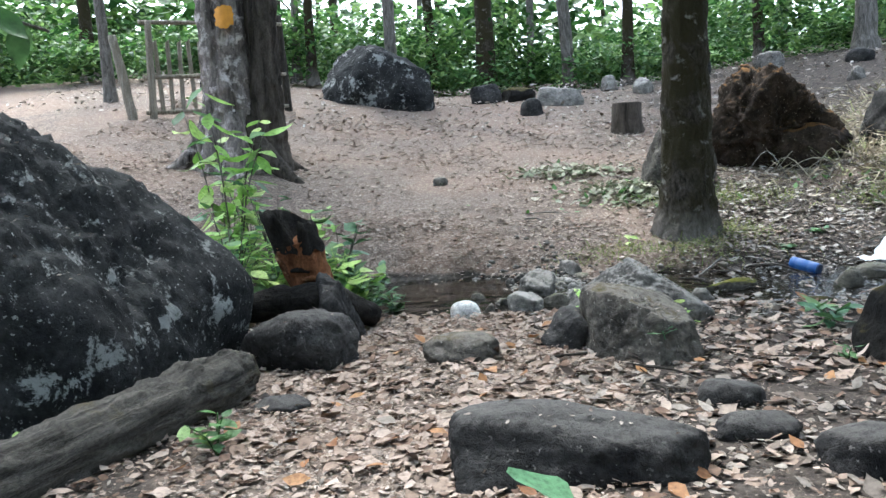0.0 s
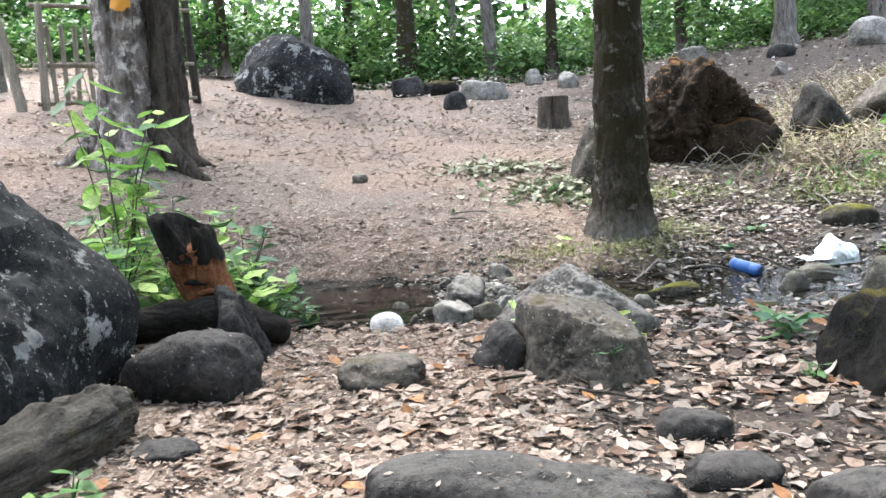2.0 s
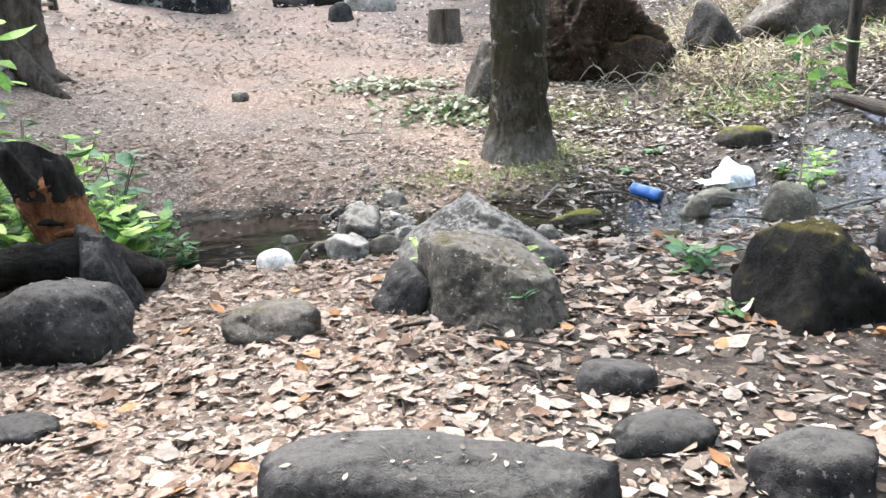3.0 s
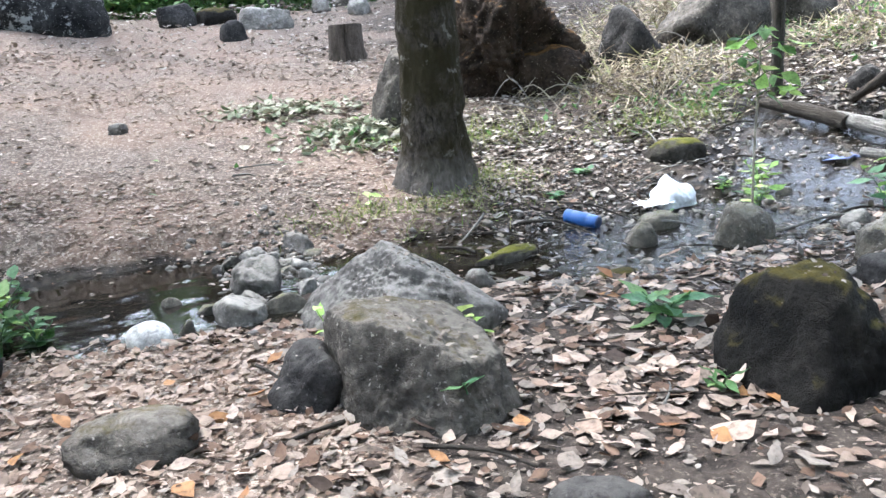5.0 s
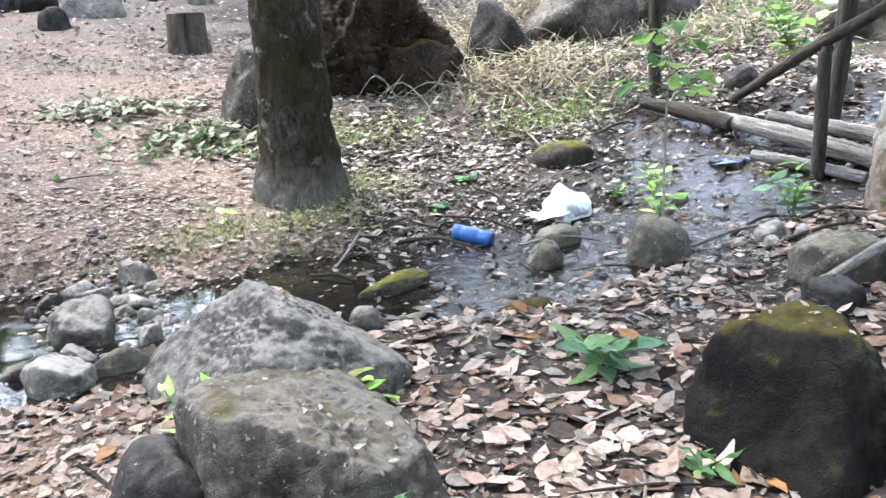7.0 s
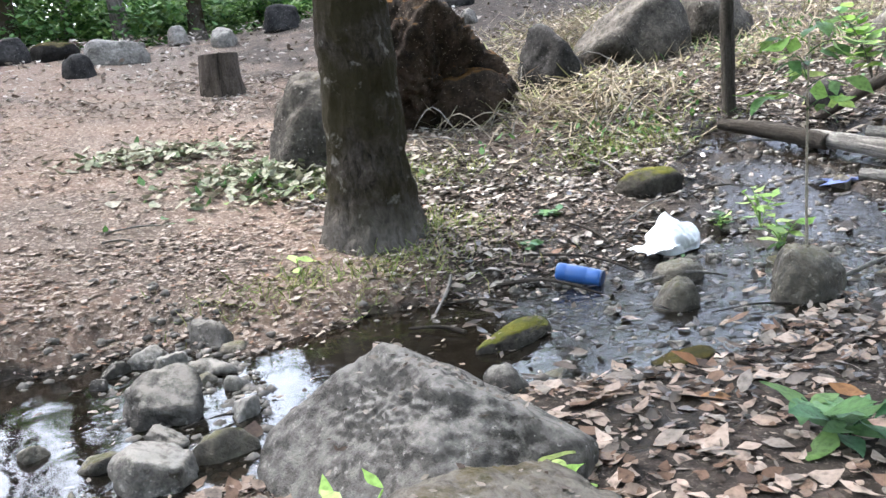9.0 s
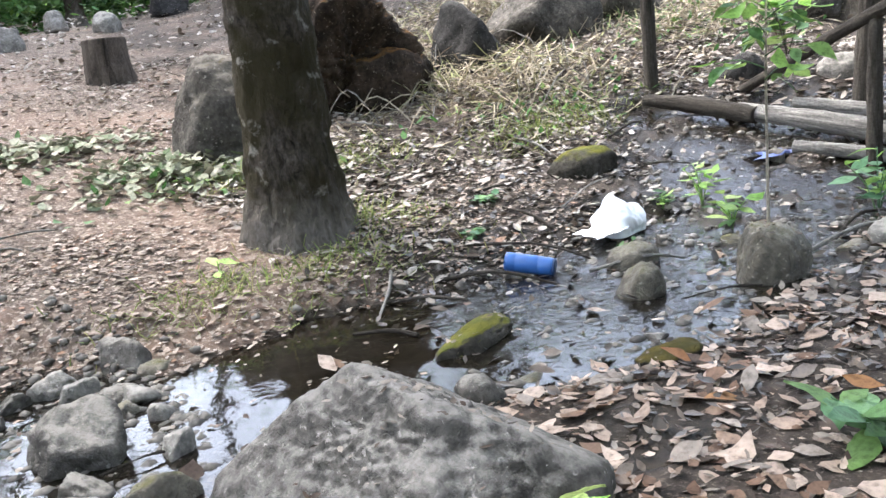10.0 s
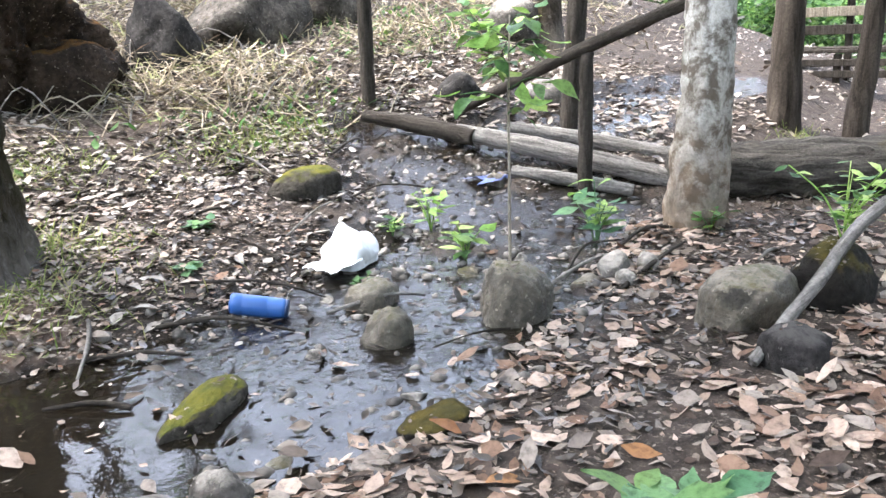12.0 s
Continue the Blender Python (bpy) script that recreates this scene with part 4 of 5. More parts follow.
pole("bare_branch", [(3.82, 6.28, 0.03, 0.025), (4.3, 6.15, 0.26, 0.028), (4.75, 6.05, 0.45, 0.03), (5.4, 5.7, 0.75, 0.03)], DEADWOOD, "bare grey branch propped over mossy rocks", "branch", 14)


def fence():
    """A gate of pickets between rough posts."""
    ax, ay, bx, by = -5.55, 15.7, -3.5, 17.6
    z0 = height(ax, ay)
    s = thing("picket_fence", (ax, ay, z0), "weathered wooden picket gate between rough posts", "fence")
    dx, dy, dz = bx - ax, by - ay, height(bx, by) - z0
    for u, r, h, lean in ((0.0, 0.07, 1.75, 0.05), (-0.13, 0.09, 1.5, -0.25), (0.9, 0.07, 2.2, 0.0), (1.0, 0.08, 1.9, -0.08)):
        x, y, z = dx * u, dy * u, dz * u
        part("post", limb_mesh([(x, y, z - 0.1, r), (x + lean * 0.5, y, z + h / 2, r * 0.95), (x + lean, y, z + h, r * 0.85)], FENCEWOOD if u != 1.0 else DARKWOOD, 10, 9, 0.12, int(u * 10)), s)
    for k in range(11):
        u = 0.06 + k * 0.075
        x, y, z = dx * u, dy * u, dz * u
        box = bmesh.new()
        bmesh.ops.create_cube(box, size=1)
        for v in box.verts:
            v.co = Vector((v.co.x * 0.075, v.co.y * 0.025, v.co.z * 1.3 + (0.05 if v.co.z > 0 and v.co.x > 0 else 0)))
        me = bpy.data.meshes.new("picket")
        box.to_mesh(me)
        box.free()
        me.materials.append(FENCEWOOD)
        part("picket", me, s, m=pose(x, y, z + 0.72, rng.uniform(-2, 2), rng.uniform(-3, 3), 42))
    for h in (0.12, 0.75, 1.72):
        part("rail", limb_mesh([(-0.1, -0.06, h, 0.04), (dx * 0.5, dy * 0.5 - 0.06, dz * 0.5 + h, 0.035), (dx, dy - 0.06, dz + h, 0.035)], FENCEWOOD, 10, 8, 0.08, 7), s)


def bench():
    """A rough structure of planks at the far side of the water."""
    x, y = 14.2, 8.1
    s = thing("plank_bench", (x, y, height(x, y)), "rough brown wooden plank bench with a backrest", "bench")

    def plank(name, cx, cy, cz, sx, sy, sz):
        box = bmesh.new()
        bmesh.ops.create_cube(box, size=1)
        bmesh.ops.scale(box, vec=(sx, sy, sz), verts=box.verts)
        bmesh.ops.bevel(box, geom=box.edges[:], offset=0.008, segments=1, affect="EDGES")
        me = bpy.data.meshes.new(name)
        box.to_mesh(me)
        box.free()
        me.materials.append(FENCEWOOD if cz > 0.8 else DARKWOOD)
        part(name, me, s, m=pose(cx, cy, cz, 0, 0, 0))

    for k in range(4):
        plank("seat_plank", -0.3 + k * 0.16, 0, 0.47 + 0.02 * (k % 2), 0.14, 2.0, 0.05)
    for k in range(3):
        plank("back_plank", 0.3, 0, 0.75 + 0.26 * k, 0.05, 2.0, 0.14)
    for cy in (-0.85, 0.0, 0.85):
        plank("leg", 0.38, cy, 0.6, 0.09, 0.1, 1.4)
        plank("leg", -0.3, cy, 0.21, 0.09, 0.1, 0.44)
    for k in range(2):
        plank("stretcher", -0.36, 0, 0.15 + 0.16 * k, 0.04, 2.0, 0.1)


def bottle():
    s = thing("plastic_bottle", (3.38, 8.5, 0.02), "blue plastic bottle lying half in the stream", "bottle")
    s.matrix_world = pose(3.26, 8.74, 0.055, 0, 100, -52)
    s.scale = (0.84, 0.84, 0.95)
    prof = [(0, 0.055), (0.006, 0.064), (0.02, 0.067), (0.06, 0.066), (0.065, 0.063), (0.075, 0.066), (0.2, 0.066), (0.205, 0.063), (0.215, 0.066), (0.28, 0.064), (0.3, 0.06)]
    v, f = tube_data([(0, 0, h) for h, _ in prof], [r for _, r in prof], 28, 0.03, 2, 0.5)
    body = part("body", mesh_of("body", v, f, BLUE), s)
    v, f = tube_data([(0, 0, h) for h in (0.298, 0.303, 0.312, 0.313)], [0.061, 0.063, 0.06, 0.05], 28, 0.02, 2, 0.5)
    part("cap", mesh_of("cap", v, f, BLUEDARK), body, "dark worn bottle end")


def bag():
    """A crumpled white plastic bag lying on the wet stones."""
    bm = bmesh.new()
    bmesh.ops.create_icosphere(bm, subdivisions=5, radius=1)
    for v in bm.verts:
        d = v.co.normalized()
        r = 1 + 0.35 * noise.noise(d * 1.3 + Vector((7, 2, 1)))
        crease = abs(noise.noise(d * 3.1 + Vector((1, 9, 4)))) + 0.5 * abs(noise.noise(d * 7 + Vector((3, 3, 1))))
        r -= 0.15 * crease
        x, y, z = d * r
        z = z + 0.3 * math.exp(-((x + 0.25) ** 2 + y ** 2) / 0.09) * (z > 0)
        v.co = Vector((x * 0.2, y * 0.16, max(z, -0.25) * 0.175))
    me = bpy.data.meshes.new("bag")
    bm.to_mesh(me)
    bm.free()
    me.materials.append(BAGWHITE)
    me.polygons.foreach_set("use_smooth", [True] * len(me.polygons))
    s = thing("plastic_bag", (4.3, 8.85, water_level(4.3, 8.85) + 0.06), "crumpled white plastic bag caught among stream stones", "plastic bag")
    part("crumpled_body", me, s)
    verts, faces = [], []
    for j in range(15):
        for i in range(15):
            u, w = i / 14 - 0.5, j / 14 - 0.5
            edge = 0.35 * noise.noise((u * 3, w * 3, 2))
            verts.append((-0.2 + u * 0.3 * (1 + edge), -0.06 + w * 0.22 * (1 + edge), 0.015 + 0.03 * abs(noise.noise((u * 6, w * 6, 5)))))
    for j in range(14):
        for i in range(14):
            faces.append((j * 15 + i, j * 15 + i + 1, j * 15 + i + 16, j * 15 + i + 15))
    part("flap", mesh_of("flap", verts, faces, BAGWHITE), s, "thin crumpled flap of film")


def litter():
    """Fallen leaves: a carpet on the near bank, broken bits over the clearing."""
    r = random.Random(9)

    def ring(n, x0, x1, y0, y1, s0, s1, keep, flat=0.25, lift=0.008, wet=0.03):
        rows = []
        while len(rows) < n:
            x, y = r.uniform(x0, x1), r.uniform(y0, y1)
            if r.random() > keep(x, y):
                continue
            z = height(x, y)
            b = bank(x, y)
            if b < 1.12:
                if r.random() > wet:
                    continue
                z = water_level(x, y)
            rows.append((x, y, z + lift + 0.015 * r.random(), s0 + (s1 - s0) * r.random() ** 1.7, r.gauss(0, flat), r.gauss(0, flat), r.uniform(0, 6.28)))
        return rows

    fade = lambda x, y: sm(0.6, 3.2, y + 1.2 * noise.noise((x, y, 31))) * (1 - sm(5.0, 7.2, x + noise.noise((x, y, 37))))
    trail = lambda x, y: fade(x, y) * (1.0 if -1.0 < x < 0.9 + 0.1 * (y - 4) else 0.35) * (0.35 + 0.9 * max(0, noise.noise((x * 1.1, y * 1.1, 12)) + 0.35))
    scatter("leaf_litter", ring(7500, -2.2, 2.6, 0.5, 7.7, 0.022, 0.12, trail, 0.2, 0.006), DRYLEAF, ("oval", "oval", "lance", "round"), 1, "carpet of pale tan dry leaves on the near bank", "leaf litter")
    scatter("leaf_litter", ring(9000, -3, 4.5, 8.0, 10.8, 0.015, 0.06, lambda x, y: 0.6 + 0.9 * noise.noise((x * 1.1, y * 1.1, 52)), 0.14, 0.006, 0.03), CRUMBLEAF, ("crumb", "far"), 13, "broken dry leaves on the bank of the stream", "leaf litter")
    side = lambda x, y: fade(x, y) * sm(0.7, 1.3, math.hypot((x - MUD[0]) / 0.28, (y - MUD[1]) / 0.2)) * (0.3 + 0.9 * max(0, noise.noise((x * 1.3, y * 1.3, 22)) + 0.3))
    scatter("leaf_litter", ring(3300, 0.6, 7.8, 0.5, 8.4, 0.04, 0.14, side, 0.24), GREYLEAF, ("oval", "oval", "lance", "round"), 2, "scattered greyish dry leaves on dark soil", "leaf litter")
    scatter("leaf_litter", ring(15000, -6, 3.6, 8.6, 18, 0.025, 0.09, lambda x, y: 0.45 + 0.9 * noise.noise((x * 0.8, y * 0.8, 51)), 0.12, 0.006, 0.01), CRUMBLEAF, ("crumb", "far"), 3, "small broken dry leaves over the clearing", "leaf litter")
    scatter("leaf_litter", ring(14000, 2.2, 10, 8.3, 17, 0.03, 0.12, lambda x, y: (0.5 + 0.5 * noise.noise((x, y, 2))) * (1 - 0.6 * sm(11, 14, y)) * (0.45 + 0.55 * sm(9.8, 10.8, y)), 0.22), BANKLEAF, ("far", "oval"), 4, "pale dry leaves over the rising bank", "leaf litter")
    scatter("leaf_litter", ring(12000, -9, 18, 3, 25, 0.05, 0.15, lambda x, y: 1.0 if y > 16 or x > 6.8 else 0.0, 0.3, 0.008, 0.5), BANKLEAF, ("far",), 5, "pale dry leaves at the edge of the woods", "leaf litter")
    scatter("leaf_litter", ring(9500, -2.5, 7.5, 0.5, 8.8, 0.015, 0.05, lambda x, y: fade(x, y) * (1.0 if x < 1.1 else 0.75), 0.3, 0.003), GREYLEAF, ("crumb", "far"), 6, "crumbled leaf bits on the near soil", "leaf litter")
    scatter("leaf_litter", ring(2600, 1.7, 7.0, 4.9, 8.2, 0.03, 0.145, side, 0.2), PALELEAF, ("oval", "oval", "lance", "round"), 7, "pale tan dry leaves on the muddy stream bank", "leaf litter")
    scatter("debris", ring(6000, 2.2, 7.8, 6.4, 11.5, 0.025, 0.1, lambda x, y: 1.0, 0.35, 0.008, 0.3), WETLEAF, ("oval", "lance"), 8, "dark wet leaf debris along the stream", "leaf litter")
    scatter("leaf_litter", ring(2600, -9, 11, -7, 8, 0.05, 0.15, lambda x, y: 0.25 + 0.7 * max(0, noise.noise((x * 0.6, y * 0.6, 41))), 0.35), GREYLEAF, ("far", "oval"), 17, "thinly scattered dry leaves around the path", "leaf litter")
    scatter("leaf_litter", ring(9000, -1.8, 1.9, 2.2, 7.7, 0.012, 0.045, lambda x, y: fade(x, y) * (1.0 if x < 0.9 + 0.1 * (y - 4) else 0.4), 0.3, 0.004), DRYLEAF, ("crumb", "far", "round"), 18, "crumbled tan leaf fragments on the trail", "leaf litter")
    scatter("leaf_litter", ring(1500, 6.8, 11.2, 7.9, 10.2, 0.04, 0.15, lambda x, y: 1.0, 0.15, 0.006, 0.9), GREYLEAF, ("oval", "round", "far"), 19, "sodden leaves strewn over the shallow backwater", "leaf litter")
    tops = []
    for ob in bpy.data.objects:
        if ob.name.split(".")[0] in ("rock", "boulder", "fallen_log") and ob.type == "MESH" and ob.location.y < 9:
            up = [v for v in ob.data.vertices if v.normal.z > 0.75 and v.co.z > 0]
            area = ob.dimensions.x * ob.dimensions.y
            for v in r.sample(up, min(len(up), int((40 if "dark" in ob["label"] else 110) * area))):
                p = ob.matrix_world @ v.co
                tops.append((p.x, p.y, p.z + 0.004, r.uniform(0.012, 0.04), r.gauss(0, 0.3), r.gauss(0, 0.3), r.uniform(0, 6.28)))
    scatter("leaf_bits", tops, GREYLEAF, ("crumb", "far"), 9, "crumbled leaf bits lying on the rocks", "leaf litter")
    shapes = [leaf_mesh("oval", ORANGELEAF, k) for k in range(4)]
    for k in range(60):
        x, y = r.uniform(-1.3, 3.2), r.uniform(3.2, 7.0)
        ob = new("fallen_leaf", r.choice(shapes))
        ob.matrix_world = Matrix.Translation((x, y, height(x, y) + 0.03)) @ Euler((r.gauss(0, 0.3), r.gauss(0, 0.3), r.uniform(0, 6.28))).to_matrix().to_4x4() @ Matrix.Scale(r.uniform(0.08, 0.15), 4)
        tagged(ob, "curled orange-brown fallen leaf on the ground", "leaf", "orange fallen leaves")


def blades(n, x0, x1, y0, y1, s0, s1, keep, seed, flat):
    r = random.Random(seed)
    rows = []
    while len(rows) < n:
        x, y = r.uniform(x0, x1), r.uniform(y0, y1)
        if r.random() > keep(x, y) or bank(x, y) < 1.05:
            continue
        rows.append((x, y, height(x, y), r.uniform(s0, s1), r.uniform(*flat), 0, r.uniform(0, 6.28)))
    return rows


def near(x, y, cx, cy, rx, ry):
    return math.exp(-(((x - cx) / rx) ** 2 + ((y - cy) / ry) ** 2) * 1.5)


def undergrowth():
    heap = lambda x, y: max(near(x, y, 6.0, 12.0, 1.4, 1.0), near(x, y, 5.4, 13.6, 1.6, 1.4), near(x, y, 8.5, 14.5, 2.5, 1.6), 0.5 * near(x, y, 12, 13, 3, 2), 0.8 * near(x, y, 9, 12, 1.6, .8))
    scatter("dry_grass", [(x, y, z + 0.3 * heap(x, y) * (k * 0.618 % 1), s, a, b, c) for k, (x, y, z, s, a, b, c) in enumerate(blades(7500, 3.5, 16, 10.3, 18, 0.12, 0.42, heap, 1, (-0.35, 0.7)))], STRAW, ("blade",), 1, "tangled heap of straw-coloured dry grass on the bank", "dry grass")
    tufts = lambda x, y: max(near(x, y, 2.4, 9.35, .7, .35), near(x, y, 1.7, 9.4, .5, .25), near(x, y, 3.2, 11.3, .9, .5), near(x, y, 5.5, 10.8, .9, .4), near(x, y, 9.9, 7.4, .5, .3), near(x, y, 3.0, 9.9, .4, .4))
    scatter("grass", blades(3200, 0, 12, 7.5, 13, 0.05, 0.16, tufts, 2, (0.0, 1.1)), GRASS, ("blade",), 2, "short green grass tufts round the tree foot", "grass")
    pile = lambda x, y: max(near(x, y, 2.35, 11.7, .8, .5), 0.7 * near(x, y, 1.6, 13.0, .8, .4))
    scatter("leaf_pile", [(x, y, z + 0.02 + 0.1 * pile(x, y) * (k * 0.618 % 1), s, a, 0.3, c) for k, (x, y, z, s, a, b, c) in enumerate(blades(1100, 0.5, 4, 10.5, 14, 0.05, 0.13, pile, 7, (-0.5, 0.7)))], PALEGREEN, ("oval", "round"), 7, "pile of pale withered green leaves on the bank", "leaf litter")
    weeds = lambda x, y: max(0.4 * near(x, y, 2.4, 11.6, 1.0, .8), near(x, y, 5.9, 11.2, 1.0, .5), near(x, y, 9.5, 12.4, 2, 1.2), 0.004)
    scatter("weeds", [(x, y, z + 0.05 * (k * 0.37 % 1), s, a, 0, c) for k, (x, y, z, s, a, b, c) in enumerate(blades(800, 0, 12, 9.5, 15, 0.05, 0.13, weeds, 3, (0.0, 1.0)))], GREEN, ("oval", "lance"), 3, "low green weeds on the far bank", "weeds")


def woods():
    """Bushes at the edge of the clearing, the leafy wall of the woods behind, and unseen foliage that blocks sky light.
    """
    rows, r = [], random.Random(3)
    for k in range(54):
        a = -1.4 + k * 0.052
        d = r.uniform(20.5, 25) if a < 0.25 else r.uniform(23, 28)
        x, y = d * math.sin(a), 1 + d * math.cos(a)
        z = height(x, y)
        h = r.uniform(0.6, 2.4)
        ob = new("shrub", leaves_mesh([(p - x, q - y, w - z, s, e, f, g) for p, q, w, s, e, f, g in foliage((x, y, z + h * 0.5), (1.6, 0.9, h * 0.6), 1200, 0.19, k, 0.2, 16, (0.25, 0.5))], WOODLEAF if k % 3 else GREEN, ("far",), k))
        ob.location = (x, y, z)
        tagged(ob, "bright green leafy shrub at the edge of the woods", "shrub", "shrubs along the clearing")
    for k in range(360):
        a = r.uniform(-1.5, 0.75) if k % 6 else r.uniform(0.75, 1.7)
        d = r.uniform(27, 42) if a < 0.6 else r.uniform(34, 50)
        x, y = d * math.sin(a) + 2, d * math.cos(a)
        rows += foliage((x, y, height(x, y) + r.uniform(0.2, 3.6)), (3.2, 2.0, 1.6), 300, 0.5, 100 + k, 0.1, 9, (0.3, 0.6))
    for k in range(110):
        a = r.uniform(-1.4, 0.8)
        d = r.uniform(44, 58)
        x, y = d * math.sin(a) + 2, d * math.cos(a)
        rows += foliage((x, y, height(x, y) + r.uniform(0.5, 7.0)), (4.5, 2.5, 2.4), 220, 1.0, 600 + k, 0.1, 8, (0.3, 0.6))
    scatter("far_woods", rows, WOODLEAF, ("far",), 7, "dense sunlit green foliage of the far woods", "woods")
    # Out of view behind the start: foliage added to block low sky light.
    rows = []
    for k in range(60):
        a = 3.14 + r.uniform(-1.6, 1.3)
        d = r.uniform(9, 14)
        x, y = d * math.sin(a) + 1, d * math.cos(a) + 1
        rows += foliage((x, y, height(x, y) + r.uniform(1.0, 6.5)), (2.4, 1.6, 2.0), 260, 0.6, 400 + k, 0.1, 12, (0.3, 0.6))
    scatter("woods", rows, WOODLEAF, ("far",), 8, "unseen dense foliage added behind the path to block sky light", "woods")


def plants():
    plant("sapling", -1.95, 7.9, 3, "oval", 0.3, [LIGHTGREEN, LIGHTGREEN, GREEN], 1, "slender sapling with light green drooping leaves", "sapling", 18, 0.42, 2.15, droop=0.9)
    plant("sapling", -2.2, 8.4, 3, "oval", 0.3, [LIGHTGREEN, LIGHTGREEN, GREEN], 51, "slender sapling with light green drooping leaves", "sapling", 15, 0.5, 1.8, droop=0.9)
    tuft_sapling(4.2, 7.64)
    spots = [(-1.75, 7.15, .9), (-1.55, 7.75, 1.1), (-1.2, 7.5, .9), (-1.85, 8.2, 1.2), (-1.0, 7.9, .8), (-1.5, 8.9, .9), (-1.35, 7.0, .55), (-1.9, 7.6, .7), (-0.95, 7.6, .6), (-1.45, 8.4, .8), (-2.6, 8.2, .7), (-1.9, 7.2, .4), (-1.5, 7.4, .45), (-1.1, 7.35, .5), (-0.8, 7.15, .4), (-1.7, 8.3, .6), (-1.2, 8.0, .55), (-2.3, 7.8, .5), (-2.2, 8.8, .6)]
    for k, (x, y, t) in enumerate(spots):
        plant("herb", x, y, 7, ("oval", "lance")[k % 2], 0.22, [(LIGHTGREEN, BLUEGREEN, LIGHTGREEN)[k % 3], (GREEN, LIGHTGREEN)[k % 2]], 10 + k, "leafy green herb growing at the stream edge", "plant", 7, 0.3, t)
    for k, (x, y, t) in enumerate([(-0.68, 7.45, .34), (-0.52, 7.65, .26), (-0.75, 7.85, .42)]):
        plant("herb", x, y, 6, "oval", 0.13, [BLUEGREEN, GREEN], 70 + k, "low blue-green herb hanging over the water's edge", "plant", 7, 0.22, t)
    plant("seedling", -1.0, 4.15, 4, "oval", 0.12, [GREEN], 31, "small green seedling beside the fallen log", "seedling", 5, 0.13, 0.2)
    plant("seedling", -1.95, 4.35, 3, "oval", 0.12, [LIGHTGREEN], 32, "small pale seedling at the boulder's foot", "seedling", 4, 0.12, 0.12)
    plant("seedling", 1.33, 5.4, 1, "lance", 0.11, [BLUEGREEN], 33, "tiny five-leaved seedling on the rock face", "seedling", 5, 0.03, 0.12, z=0.1, top_only=True)
    plant("seedling", 1.65, 6.4, 2, "oval", 0.13, [LIGHTGREEN], 34, "light green seedling beside the big rock", "seedling", 5, 0.1, 0.14)
    plant("seedling", 0.98, 6.35, 2, "lance", 0.13, [LIGHTGREEN], 35, "light green seedling between two rocks", "seedling", 4, 0.1, 0.3)
    plant("broadleaf_plant", 2.6, 6.12, 3, "oval", 0.2, [BLUEGREEN, GREEN], 36, "broad-leaved green plant on the leafy bank", "plant", 6, 0.14, 0.14, droop=0.2)
    plant("seedling", 2.35, 5.3, 3, "lance", 0.1, [GREEN], 37, "small green weed beside the mossy rock", "seedling", 5, 0.12, 0.1)
    plant("seedling", 1.85, 9.6, 1, "oval", 0.14, [LIGHTGREEN], 38, "single light green seedling on the clearing", "seedling", 3, 0.03, 0.16)
    plant("shrub", 8.6, 10.5, 6, "oval", 0.26, [LIGHTGREEN, GREEN], 39, "low bright green shrub on the slope behind posts", "shrub", 10, 0.6, 0.8)
    plant("water_plant", 4.75, 8.3, 4, "oval", 0.16, [LIGHTGREEN, GREEN], 40, "pale green plant growing among stream stones", "plant", 5, 0.15, 0.25)
    plant("water_plant", 5.2, 8.9, 5, "lance", 0.16, [LIGHTGREEN], 41, "light green plant standing in the stream", "plant", 5, 0.15, 0.3)
    plant("water_plant", 5.55, 7.8, 5, "oval", 0.2, [BLUEGREEN, LIGHTGREEN], 42, "broad pale green plant at the stream edge", "plant", 6, 0.25, 0.4)
    plant("fern", 5.0, 6.2, 8, "lance", 0.13, [LIGHTGREEN, GREEN], 43, "yellow-green fern growing on a mossy rock", "fern", 8, 0.35, 0.35, z=0.25)
    plant("seedling", 4.9, 9.0, 3, "oval", 0.1, [GREEN, LIGHTGREEN], 45, "small green weed between wet stream stones", "seedling", 5, 0.1, 0.14)
    plant("seedling", 4.05, 8.55, 3, "oval", 0.09, [GREEN], 46, "small green weed between wet stream stones", "seedling", 4, 0.08, 0.1)
    plant("seedling", 3.4, 9.25, 3, "round", 0.09, [BLUEGREEN], 47, "low round-leaved weed on the muddy bank", "seedling", 4, 0.1, 0.06)
    plant("seedling", 3.9, 9.75, 3, "round", 0.1, [BLUEGREEN], 48, "low round-leaved weed on the muddy bank", "seedling", 4, 0.12, 0.06)
    plant("seedling", 5.85, 7.15, 3, "oval", 0.14, [GREEN], 44, "green seedling at the pale tree's foot", "seedling", 5, 0.15, 0.2)


